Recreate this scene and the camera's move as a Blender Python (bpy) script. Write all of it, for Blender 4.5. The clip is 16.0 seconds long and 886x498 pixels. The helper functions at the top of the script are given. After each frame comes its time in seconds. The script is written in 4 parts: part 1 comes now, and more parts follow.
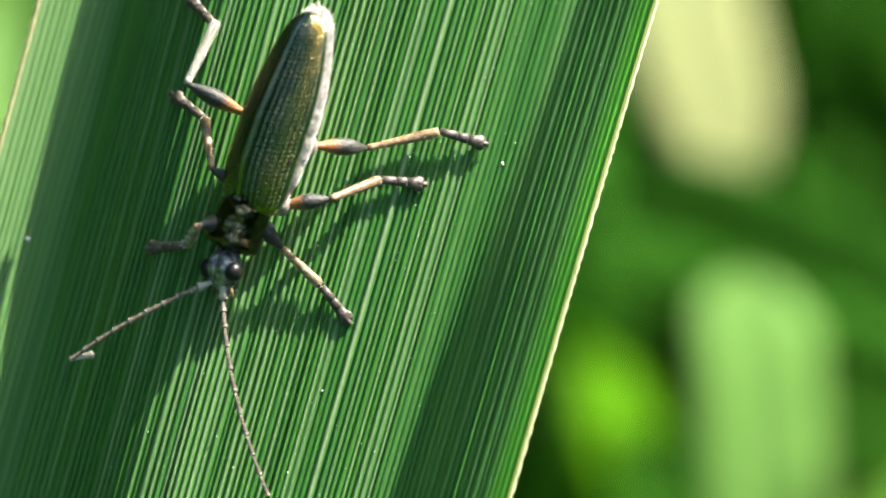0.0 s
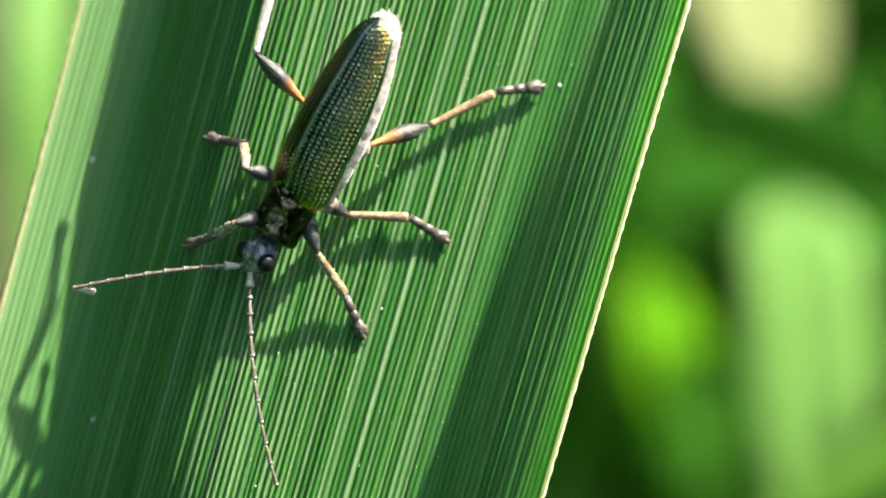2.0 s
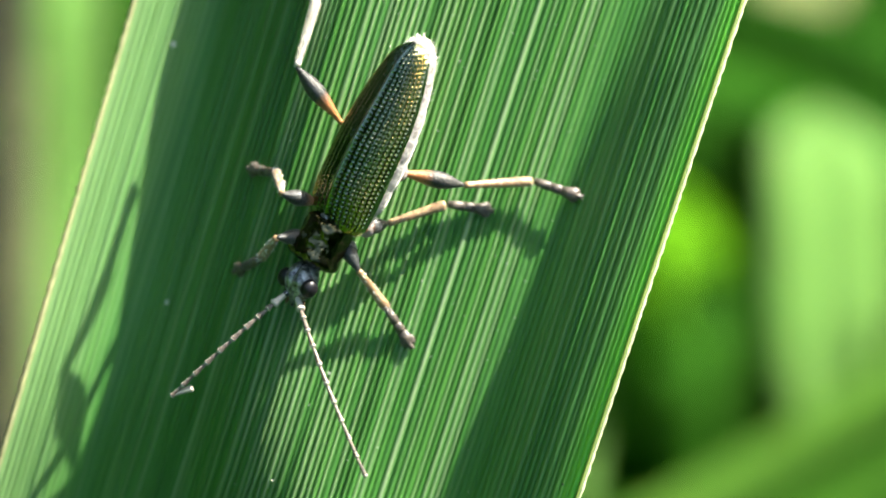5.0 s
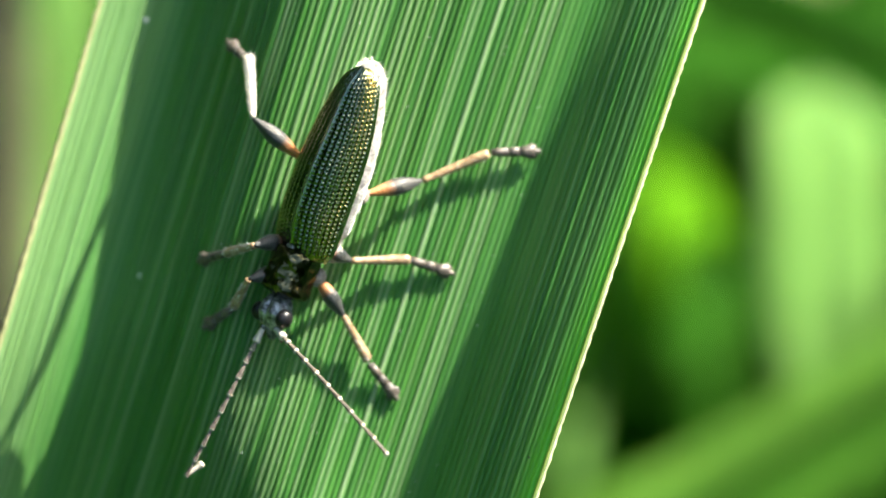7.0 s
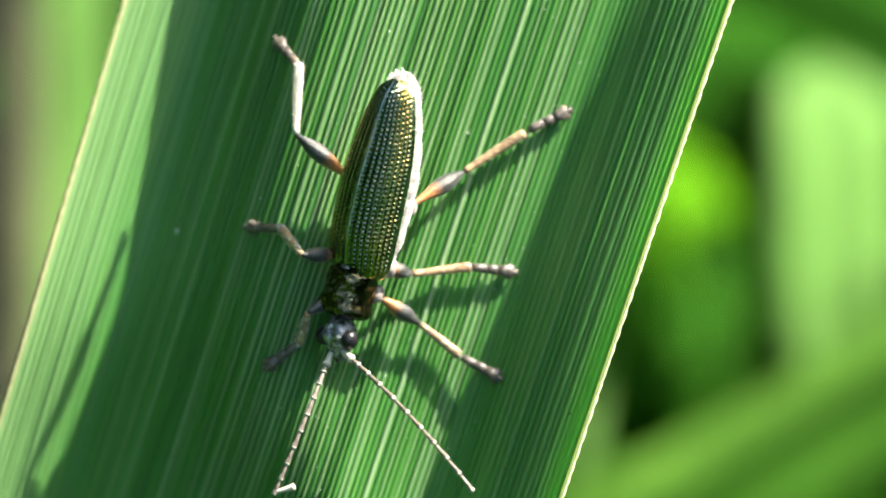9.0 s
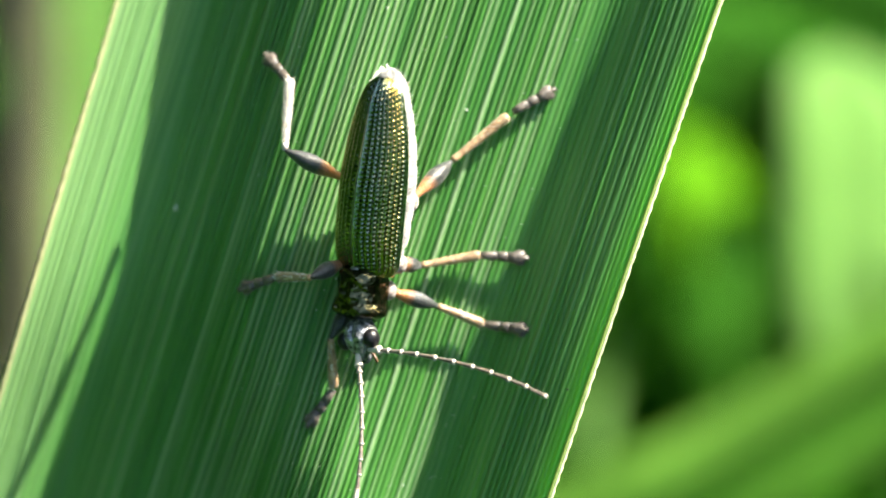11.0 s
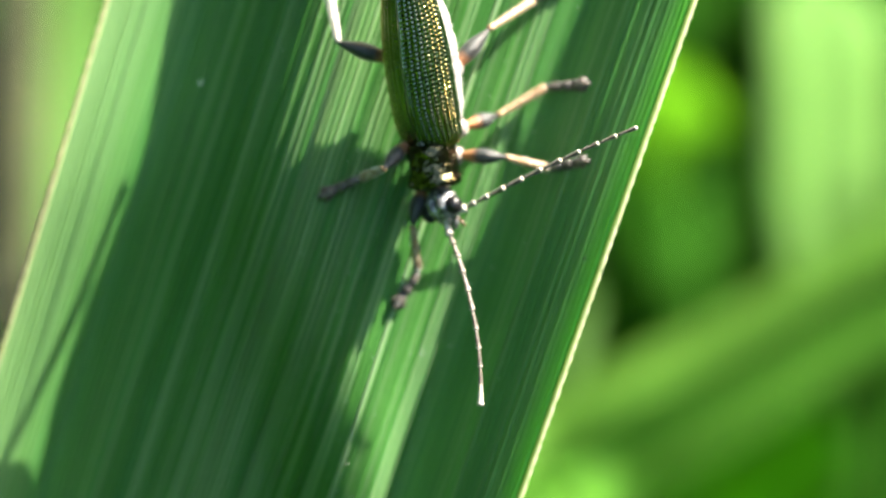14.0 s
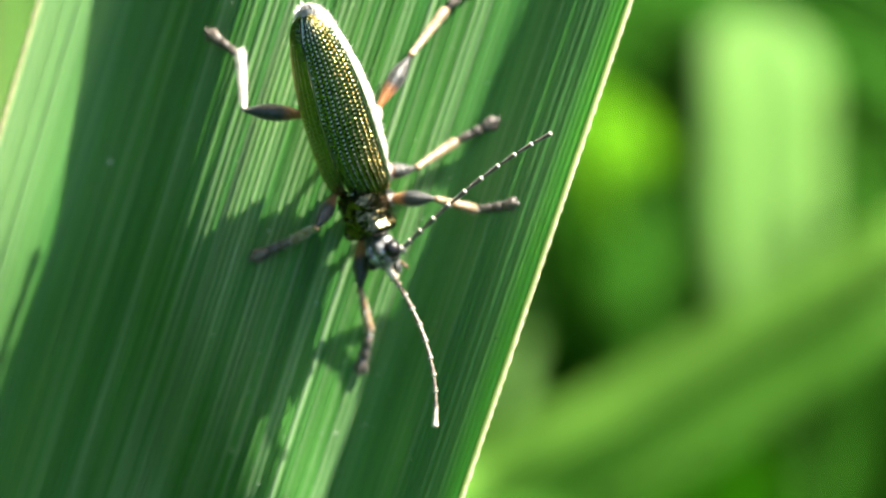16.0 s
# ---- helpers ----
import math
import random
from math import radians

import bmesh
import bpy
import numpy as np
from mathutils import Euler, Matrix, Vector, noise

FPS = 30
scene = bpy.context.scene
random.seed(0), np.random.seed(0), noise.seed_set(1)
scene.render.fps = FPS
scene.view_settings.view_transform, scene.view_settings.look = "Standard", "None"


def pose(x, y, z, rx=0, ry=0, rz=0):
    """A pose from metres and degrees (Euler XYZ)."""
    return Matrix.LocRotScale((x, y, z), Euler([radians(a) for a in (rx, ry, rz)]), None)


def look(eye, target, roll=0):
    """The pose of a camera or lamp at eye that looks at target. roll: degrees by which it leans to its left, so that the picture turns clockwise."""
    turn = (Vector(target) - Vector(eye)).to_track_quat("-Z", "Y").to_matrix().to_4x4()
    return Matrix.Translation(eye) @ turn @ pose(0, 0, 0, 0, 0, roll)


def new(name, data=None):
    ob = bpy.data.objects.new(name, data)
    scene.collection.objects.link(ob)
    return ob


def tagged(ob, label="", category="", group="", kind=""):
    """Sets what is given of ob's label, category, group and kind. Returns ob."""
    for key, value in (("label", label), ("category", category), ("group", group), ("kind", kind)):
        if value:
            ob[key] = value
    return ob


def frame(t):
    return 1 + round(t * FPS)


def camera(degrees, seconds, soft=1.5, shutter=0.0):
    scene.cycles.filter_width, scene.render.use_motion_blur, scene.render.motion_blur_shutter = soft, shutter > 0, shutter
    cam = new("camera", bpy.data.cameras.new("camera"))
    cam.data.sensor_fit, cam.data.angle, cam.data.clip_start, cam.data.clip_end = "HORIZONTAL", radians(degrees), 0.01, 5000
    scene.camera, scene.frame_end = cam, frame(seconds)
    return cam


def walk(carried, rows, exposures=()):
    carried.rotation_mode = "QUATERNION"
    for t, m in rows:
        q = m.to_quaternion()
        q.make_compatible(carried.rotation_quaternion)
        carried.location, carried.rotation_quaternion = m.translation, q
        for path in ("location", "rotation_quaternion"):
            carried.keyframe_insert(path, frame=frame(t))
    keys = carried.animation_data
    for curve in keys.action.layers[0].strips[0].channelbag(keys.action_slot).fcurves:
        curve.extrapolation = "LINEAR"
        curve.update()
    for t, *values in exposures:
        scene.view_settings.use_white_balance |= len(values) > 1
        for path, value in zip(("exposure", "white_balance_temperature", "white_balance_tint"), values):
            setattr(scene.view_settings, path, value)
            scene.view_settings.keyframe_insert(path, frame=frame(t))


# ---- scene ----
# A reed beetle walks over a ribbed green leaf in low sun; blurred blades lie below.
MM = 0.001
cam = camera(20.0, 16.0, soft=1.8)
cam.data.dof.use_dof = True
cam.data.dof.focus_distance = 0.0710
cam.data.dof.aperture_fstop = 31.0
walk(cam, [
    (0, pose(0.003000, 0.001676, 0.071102, 4.314, -0.645, -2.107)),
    (0.5, pose(0.002064, 0.002180, 0.071692, 3.810, -0.813, -2.104)),
    (1, pose(0.002006, 0.002374, 0.072218, 3.265, -0.813, -2.036)),
    (1.5, pose(0.002586, 0.001529, 0.072586, 3.010, -0.196, -1.477)),
    (2, pose(0.002652, 0.001601, 0.072199, 2.506, 0.397, -1.952)),
    (2.5, pose(0.000736, 0.003185, 0.071358, 1.861, 0.251, -1.886)),
    (3, pose(-0.000545, 0.004053, 0.071768, 1.150, 0.315, -0.849)),
    (3.5, pose(-0.002285, 0.003440, 0.071673, 0.493, -0.057, -0.249)),
    (4, pose(-0.003035, 0.000861, 0.072128, 1.519, -0.641, -0.067)),
    (4.5, pose(-0.001247, 0.001116, 0.072590, 1.000, -0.296, 0.025)),
    (7, pose(0.001413, 0.001403, 0.073399, -0.278, 0.405, 0.210)),
    (7.5, pose(0.001433, -0.000146, 0.073766, 0.058, 0.213, -0.029)),
    (8, pose(0.000001, 0.000001, 0.073364, -0.001, 0.001, 0.002)),
    (8.5, pose(-0.000158, 0.000226, 0.073042, -0.240, 0.039, 0.454)),
    (11, pose(0.000639, -0.000269, 0.073099, -0.523, 0.666, 0.486)),
    (11.5, pose(-0.000755, -0.001606, 0.072628, -0.539, 0.337, -0.394)),
    (12, pose(-0.002489, -0.001327, 0.073386, -1.173, 0.532, 0.286)),
    (12.5, pose(-0.002337, -0.001713, 0.073905, -1.198, 0.496, 0.690)),
    (13, pose(-0.001669, -0.001685, 0.074658, -1.584, 0.372, 0.916)),
    (13.5, pose(-0.001333, -0.002226, 0.074528, -1.692, 0.124, 1.298)),
    (14, pose(-0.001256, -0.002603, 0.075019, -1.625, -0.362, 0.855)),
    (14.5, pose(-0.000586, -0.001595, 0.075097, -1.613, -0.396, 1.184)),
    (15, pose(-0.000062, -0.000933, 0.075405, -1.435, -1.036, 1.212)),
    (15.5, pose(0.000339, -0.000673, 0.075217, -1.349, -1.205, 0.570)),
    (16, pose(0.000122, -0.000598, 0.074654, -1.348, -1.323, 0.383)),
], exposures=[(0, 2.3), (3, 2.58), (8, 2.66), (12, 2.78), (16, 2.74)])

# ---- light: low sun over the leaf, clear sky ----
SUN_UP = 12.8
SUN_WAY = Vector((0.62, 0.78, 0)).normalized()
TO_SUN = Vector((SUN_WAY.x * math.cos(radians(SUN_UP)), SUN_WAY.y * math.cos(radians(SUN_UP)), math.sin(radians(SUN_UP))))
sun = new("sun", bpy.data.lights.new("sun", "SUN"))
sun.data.energy, sun.data.angle, sun.data.color = 3.55, radians(0.55), (1.0, 0.95, 0.86)
sun.matrix_world = look(TO_SUN, (0, 0, 0))
world = bpy.data.worlds.new("sky")
scene.world = world
world.use_nodes = True
sky = world.node_tree.nodes.new("ShaderNodeTexSky")
sky.sky_type, sky.sun_disc = "NISHITA", False
sky.sun_elevation = radians(SUN_UP)
sky.sun_rotation = math.atan2(SUN_WAY.x, SUN_WAY.y)
back = world.node_tree.nodes["Background"]
back.inputs["Strength"].default_value = 0.15
world.node_tree.links.new(sky.outputs[0], back.inputs["Color"])


# ---- materials ----
class Nodes:
    """A new node material with a Principled shader and short calls to add nodes."""

    def __init__(self, name, rough=0.5, metal=0.0):
        self.mat = bpy.data.materials.new(name)
        self.mat.use_nodes = True
        self.tree = self.mat.node_tree
        self.shader = self.tree.nodes["Principled BSDF"]
        self.shader.inputs["Roughness"].default_value = rough
        self.shader.inputs["Metallic"].default_value = metal

    def add(self, kind, **values):
        node = self.tree.nodes.new(kind)
        for key, value in values.items():
            node.inputs[key].default_value = value
        return node

    def link(self, a, b):
        self.tree.links.new(a, b)

    def coords(self, which="Object", scale=(1, 1, 1)):
        tc, mp = self.add("ShaderNodeTexCoord"), self.add("ShaderNodeMapping")
        mp.inputs["Scale"].default_value = scale
        self.link(tc.outputs[which], mp.inputs["Vector"])
        return mp.outputs["Vector"]

    def noise(self, vector, scale, detail=3.0, rough=0.55):
        n = self.add("ShaderNodeTexNoise", Scale=scale, Detail=detail, Roughness=rough)
        self.link(vector, n.inputs["Vector"])
        return n.outputs["Fac"]

    def ramp(self, fac, *stops):
        r = self.add("ShaderNodeValToRGB")
        while len(r.color_ramp.elements) < len(stops):
            r.color_ramp.elements.new(0.5)
        for e, (at, col) in zip(r.color_ramp.elements, stops):
            e.position, e.color = at, (*col, 1)
        self.link(fac, r.inputs["Fac"])
        return r.outputs["Color"]

    def mix(self, fac, a, b, how="MIX"):
        m = self.tree.nodes.new("ShaderNodeMix")
        m.data_type, m.blend_type = "RGBA", how
        for socket, value in ((m.inputs[0], fac), (m.inputs[6], a), (m.inputs[7], b)):
            if isinstance(value, bpy.types.NodeSocket):
                self.link(value, socket)
            else:
                socket.default_value = (*value, 1) if isinstance(value, tuple) else value
        return m.outputs[2]

    def color(self, socket):
        self.link(socket, self.shader.inputs["Base Color"])

    def bump(self, fac, distance, strength=1.0):
        b = self.add("ShaderNodeBump", Strength=strength, Distance=distance)
        self.link(fac, b.inputs["Height"])
        self.link(b.outputs["Normal"], self.shader.inputs["Normal"])
        return b

    def translucent(self, share, color):
        """Let part of the light through, as a thin leaf does."""
        out = self.tree.nodes["Material Output"]
        tr, mx = self.add("ShaderNodeBsdfTranslucent"), self.add("ShaderNodeMixShader")
        mx.inputs[0].default_value = share
        if isinstance(color, bpy.types.NodeSocket):
            self.link(color, tr.inputs["Color"])
        else:
            tr.inputs["Color"].default_value = (*color, 1)
        self.link(self.shader.outputs[0], mx.inputs[1])
        self.link(tr.outputs[0], mx.inputs[2])
        self.link(mx.outputs[0], out.inputs["Surface"])


def leaf_material():
    """Green leaf with fine lengthwise veins; UV runs in millimetres across and along."""
    m = Nodes("leaf_green", 0.4)
    m.shader.inputs["Specular IOR Level"].default_value = 0.42
    fine = m.noise(m.coords("UV", (1, 0.012, 1)), 9.0, 2.0)
    wide = m.noise(m.coords("UV", (1, 0.03, 1)), 0.9, 3.0)
    base = m.ramp(fine, (0.3, (0.034, 0.145, 0.021)), (0.55, (0.05, 0.19, 0.031)), (0.75, (0.08, 0.24, 0.048)))
    tone = m.ramp(wide, (0.35, (0.75, 0.86, 0.8)), (0.7, (1.28, 1.14, 1.05)))
    col = m.mix(1.0, base, tone, "MULTIPLY")
    # pale veins on the ribs, whitened to paint in sunlit crests
    rib = m.add("ShaderNodeAttribute")
    rib.attribute_name = "vein"
    faint = m.add("ShaderNodeMath")
    faint.operation, faint.inputs[1].default_value = "MULTIPLY", 0.85
    m.link(rib.outputs["Fac"], faint.inputs[0])
    col = m.mix(faint.outputs[0], col, (0.36, 0.48, 0.26))
    # paler, yellower margins; sun painted on the left, glowing through the thin right
    uv, sep, rng = m.add("ShaderNodeTexCoord"), m.add("ShaderNodeSeparateXYZ"), m.add("ShaderNodeMapRange")
    m.link(uv.outputs["UV"], sep.inputs[0])
    rng.inputs["From Max"].default_value = 17.5
    m.link(sep.outputs["X"], rng.inputs["Value"])
    sunlit_edge = m.ramp(rng.outputs[0], (0.0, (0.75,) * 3), (0.06, (0.45,) * 3), (0.13, (0,) * 3), (1.0, (0,) * 3))
    col = m.mix(sunlit_edge, col, (0.2, 0.33, 0.13))
    thin = m.ramp(rng.outputs[0], (0.955, (0,) * 3), (0.975, (0.5,) * 3), (0.99, (1,) * 3))
    col = m.mix(thin, col, (0.13, 0.46, 0.04))
    m.color(col)
    m.shader.inputs["Coat Weight"].default_value = 0.08
    m.shader.inputs["Coat Roughness"].default_value = 0.36
    grain = m.mix(0.35, m.noise(m.coords("UV", (1, 0.1, 1)), 24.0, 2.0), m.noise(m.coords("UV", (1, 0.3, 1)), 11.0, 3.0))
    m.bump(grain, 0.00005, 1.0)
    m.translucent(0.22, m.mix(1.0, col, (1.6, 1.9, 0.7), "MULTIPLY"))
    return m.mat


def blade_material(name, dark, light, clear, rough=0.45):
    m = Nodes(name, rough)
    m.shader.inputs["Specular IOR Level"].default_value = 0.08
    v = m.coords("UV", (1, 0.02, 1))
    col = m.ramp(m.noise(v, 2.0), (0.3, dark), (0.7, light))
    m.color(col)
    m.bump(m.noise(v, 14.0), 0.00005)
    m.translucent(clear, m.mix(1.0, col, (1.3, 1.5, 0.6), "MULTIPLY"))
    return m.mat


def plain_material(name, dark, light, rough=0.5, metal=0.0, scale=3000.0, bump=0.00001, down=0.0, span=(0.3, 0.7)):
    m = Nodes(name, rough, metal)
    m.shader.inputs["Sheen Weight"].default_value = down
    m.shader.inputs["Sheen Roughness"].default_value = 0.4
    n = m.noise(m.coords("Object"), scale)
    m.color(m.ramp(n, (span[0], dark), (span[1], light)))
    if bump:
        m.bump(n, bump)
    return m.mat


def femur_material(low, high):
    """Orange-brown at the root, dark grey with a metal sheen on the swollen end."""
    m = Nodes("femur_skin", 0.3)
    m.shader.inputs["Sheen Weight"].default_value = 0.12
    vec = m.coords("Object", (1000, 1000, 1000))
    sep = m.add("ShaderNodeSeparateXYZ")
    m.link(vec, sep.inputs[0])
    rng = m.add("ShaderNodeMapRange")
    rng.inputs["From Min"].default_value, rng.inputs["From Max"].default_value = low, high
    m.link(sep.outputs["Y"], rng.inputs["Value"])
    grain = m.noise(vec, 9.0)
    orange = m.ramp(grain, (0.3, (0.26, 0.085, 0.02)), (0.7, (0.42, 0.18, 0.055)))
    grey = m.ramp(grain, (0.4, (0.014, 0.017, 0.016)), (0.75, (0.048, 0.05, 0.048)))
    m.color(m.mix(rng.outputs[0], orange, grey))
    m.bump(m.noise(vec, 16.0), 0.00004)
    return m.mat


def wing_material():
    """Metallic wing case: bronze-gold along the back, green rim, sun glare painted on the flank."""
    m = Nodes("wing_case_bronze", 0.11, 1.0)
    uv, sep = m.add("ShaderNodeTexCoord"), m.add("ShaderNodeSeparateXYZ")
    m.link(uv.outputs["UV"], sep.inputs[0])
    # whitish stops from 0.76 to 0.91 paint the sun's highlight on the flank
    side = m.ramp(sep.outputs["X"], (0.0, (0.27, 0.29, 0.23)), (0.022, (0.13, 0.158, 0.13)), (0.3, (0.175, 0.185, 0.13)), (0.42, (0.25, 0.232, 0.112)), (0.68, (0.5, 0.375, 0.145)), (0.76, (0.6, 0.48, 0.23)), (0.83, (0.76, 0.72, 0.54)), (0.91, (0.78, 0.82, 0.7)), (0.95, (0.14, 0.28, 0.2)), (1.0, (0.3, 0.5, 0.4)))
    patch = m.ramp(m.noise(m.coords("Object"), 900.0), (0.35, (0.7, 0.85, 0.75)), (0.7, (1.25, 1.12, 0.95)))
    m.color(m.mix(1.0, side, patch, "MULTIPLY"))
    m.bump(m.noise(m.coords("Object"), 9000.0, 2.0), 0.000018)
    return m.mat


LEAF = leaf_material()
RIM = plain_material("leaf_rim", (0.44, 0.5, 0.24), (0.6, 0.64, 0.38), 0.45)
RIM_LINE = plain_material("leaf_rim_line", (0.13, 0.2, 0.03), (0.19, 0.26, 0.045), 0.5)
RIM_TAN = plain_material("leaf_rim_tan", (0.27, 0.28, 0.12), (0.4, 0.38, 0.19), 0.5)
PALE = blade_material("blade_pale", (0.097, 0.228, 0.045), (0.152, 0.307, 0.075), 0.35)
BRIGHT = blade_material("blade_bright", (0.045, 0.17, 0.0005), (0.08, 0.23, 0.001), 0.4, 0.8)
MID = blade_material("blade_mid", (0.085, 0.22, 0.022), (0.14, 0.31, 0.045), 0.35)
# shade put into the colour: near-black green for dark gaps and folds
SHADE_GREEN = blade_material("blade_shade_green", (0.006, 0.045, 0.001), (0.016, 0.075, 0.002), 0.08, 0.9)
# undergrowth green darkened by hand to hold the shade down there
UNDER_SHADE = blade_material("blade_under_shade", (0.012, 0.075, 0.002), (0.032, 0.13, 0.005), 0.3, 0.8)
LEVEL = blade_material("blade_level", (0.03, 0.12, 0.005), (0.06, 0.18, 0.01), 0.25, 0.7)
STRAW = blade_material("blade_straw", (0.2, 0.24, 0.1), (0.28, 0.31, 0.14), 0.3, 0.6)
BROWN = plain_material("stem_brown", (0.014, 0.017, 0.006), (0.034, 0.037, 0.014), 0.7, 0, 300.0, 0.0001)
SIDE = blade_material("blade_side", (0.05, 0.17, 0.012), (0.085, 0.235, 0.025), 0.35, 0.6)
SOIL = plain_material("wet_soil", (0.008, 0.012, 0.003), (0.02, 0.03, 0.006), 0.9, 0, 40.0, 0.004)
WING = wing_material()
SHIELD = plain_material("shield_metal", (0.04, 0.046, 0.024), (0.15, 0.125, 0.065), 0.17, 1.0, 4200.0, 0.00006)
HEAD = plain_material("head_black_metal", (0.02, 0.021, 0.02), (0.42, 0.41, 0.39), 0.24, 0.5, 6500.0, 0.00005, 0.2, (0.34, 0.68))
EYE = plain_material("eye_black", (0.004, 0.004, 0.005), (0.012, 0.012, 0.013), 0.34, 0, 26000.0, 0.000006)
EYE.node_tree.nodes["Principled BSDF"].inputs["Specular IOR Level"].default_value = 0.3
BELLY = plain_material("belly_silver_down", (0.15, 0.145, 0.13), (0.5, 0.48, 0.45), 0.42, 0.1, 7000.0, 0.00003, 0.5)
FEMUR = {"hind": femur_material(0.65, 1.05), "middle": femur_material(0.5, 0.8), "front": femur_material(0.6, 0.85)}
TIBIA = plain_material("shin_brown", (0.12, 0.065, 0.03), (0.4, 0.27, 0.14), 0.4, 0, 5500.0, 0.00003, 0.25)
# lit copy of the shin brown: sunlight put into the pale colour
SHIN_SUNLIT = plain_material("shin_sunlit", (0.3, 0.26, 0.21), (0.62, 0.57, 0.48), 0.42, 0, 5500.0, 0.00003, 0.45)
TARSUS = plain_material("foot_grey", (0.022, 0.02, 0.017), (0.125, 0.1, 0.078), 0.42, 0, 5000.0, 0.00003, 0.14)
COXA = plain_material("hip_downy", (0.12, 0.09, 0.075), (0.42, 0.36, 0.32), 0.45, 0, 7000.0, 0.00001, 0.25)
FEELER = plain_material("feeler_grey", (0.045, 0.035, 0.028), (0.21, 0.17, 0.135), 0.36, 0, 6000.0, 0.00002, 0.25)
JOINT = plain_material("feeler_joint_pale", (0.38, 0.34, 0.27), (0.52, 0.47, 0.39), 0.5)
PALP = plain_material("palp_brown", (0.06, 0.03, 0.015), (0.16, 0.08, 0.035), 0.4)
HAIR = plain_material("white_hair", (0.7, 0.68, 0.62), (0.85, 0.82, 0.76), 0.4)
GRIT = plain_material("pale_grit", (0.75, 0.74, 0.68), (0.9, 0.88, 0.82), 0.3)
DARK_GRIT = plain_material("dark_grit", (0.01, 0.012, 0.008), (0.03, 0.03, 0.02), 0.6)


# ---- mesh helpers ----
def mesh_of(name, verts, faces, material, uvs=None, smooth=True):
    me = bpy.data.meshes.new(name)
    me.from_pydata([tuple(map(float, v)) for v in verts], [], faces)
    for mt in material if isinstance(material, list) else [material]:
        me.materials.append(mt)
    if uvs is not None:
        layer = me.uv_layers.new(name="UVMap")
        idx = np.zeros(len(me.loops), dtype=np.int32)
        me.loops.foreach_get("vertex_index", idx)
        layer.data.foreach_set("uv", np.asarray(uvs, dtype=np.float32)[idx].ravel())
    if smooth:
        me.polygons.foreach_set("use_smooth", [True] * len(me.polygons))
    me.update()
    return me


def part(name, bm, material, parent, label=""):
    """Link a bmesh (in millimetres) or a mesh as one object under a thing or a part."""
    if isinstance(bm, bpy.types.Mesh):
        me = bm
    else:
        bmesh.ops.scale(bm, vec=(MM, MM, MM), verts=bm.verts)
        me = bpy.data.meshes.new(name)
        bm.to_mesh(me)
        bm.free()
        me.materials.append(material)
        me.polygons.foreach_set("use_smooth", [True] * len(me.polygons))
    ob = new(name, me)
    ob.parent = parent
    return tagged(ob, label)


def grid_faces(rows, cols, closed=False):
    f = []
    last = cols if closed else cols - 1
    for i in range(rows - 1):
        for j in range(last):
            k = (j + 1) % cols
            f.append((i * cols + j, i * cols + k, (i + 1) * cols + k, (i + 1) * cols + j))
    return f


def lathe(bm, stations, sides=14, flat=1.0):
    """Round body along +Y from (y, radius, x offset, z offset) stations, closed at both ends."""
    rings = []
    for y, r, ox, oz in stations:
        rings.append([bm.verts.new((ox + r * math.cos(a), y, oz + flat * r * math.sin(a)))
                      for a in (2 * math.pi * k / sides for k in range(sides))])
    for a, b in zip(rings, rings[1:]):
        for k in range(sides):
            bm.faces.new((a[k], a[(k + 1) % sides], b[(k + 1) % sides], b[k]))
    bm.faces.new(list(reversed(rings[0])))
    bm.faces.new(rings[-1])
    bmesh.ops.recalc_face_normals(bm, faces=bm.faces)
    return bm


def ball(bm, centre, radii, u=16, v=10):
    m = Matrix.Translation(centre) @ Matrix.Diagonal((*radii, 1))
    bmesh.ops.create_uvsphere(bm, u_segments=u, v_segments=v, radius=1, matrix=m)
    return bm


# ---- ground ----
def build_ground():
    n = 41
    line = np.sign(np.linspace(-1, 1, n)) * np.abs(np.linspace(-1, 1, n)) ** 6 * 400
    verts = [(x, y, -0.45 + 0.02 * noise.noise((x * 3, y * 3, 0))) for y in line for x in line]
    g = new("ground", mesh_of("ground", verts, grid_faces(n, n), SOIL))
    tagged(g, "dark wet marsh soil under the reeds", "ground", kind="structure")


build_ground()


# ---- the ribbed leaf ----
ACROSS = [0, .03, .05, .09, .12, .15, .2, .25, .28, .31, .35, .45, .6, .8, 1]
HEIGHT = [-1.3, -1.5, -1.62, -1.8, -1.78, -1.38, -.68, -.13, .1, .24, .3, .15, -.05, -.35, -.65]


def leaf_edges(y):
    """x of the right and left margin, in millimetres, at y."""
    return 5.7155 + .3403 * y, -11.537 + .2854 * y


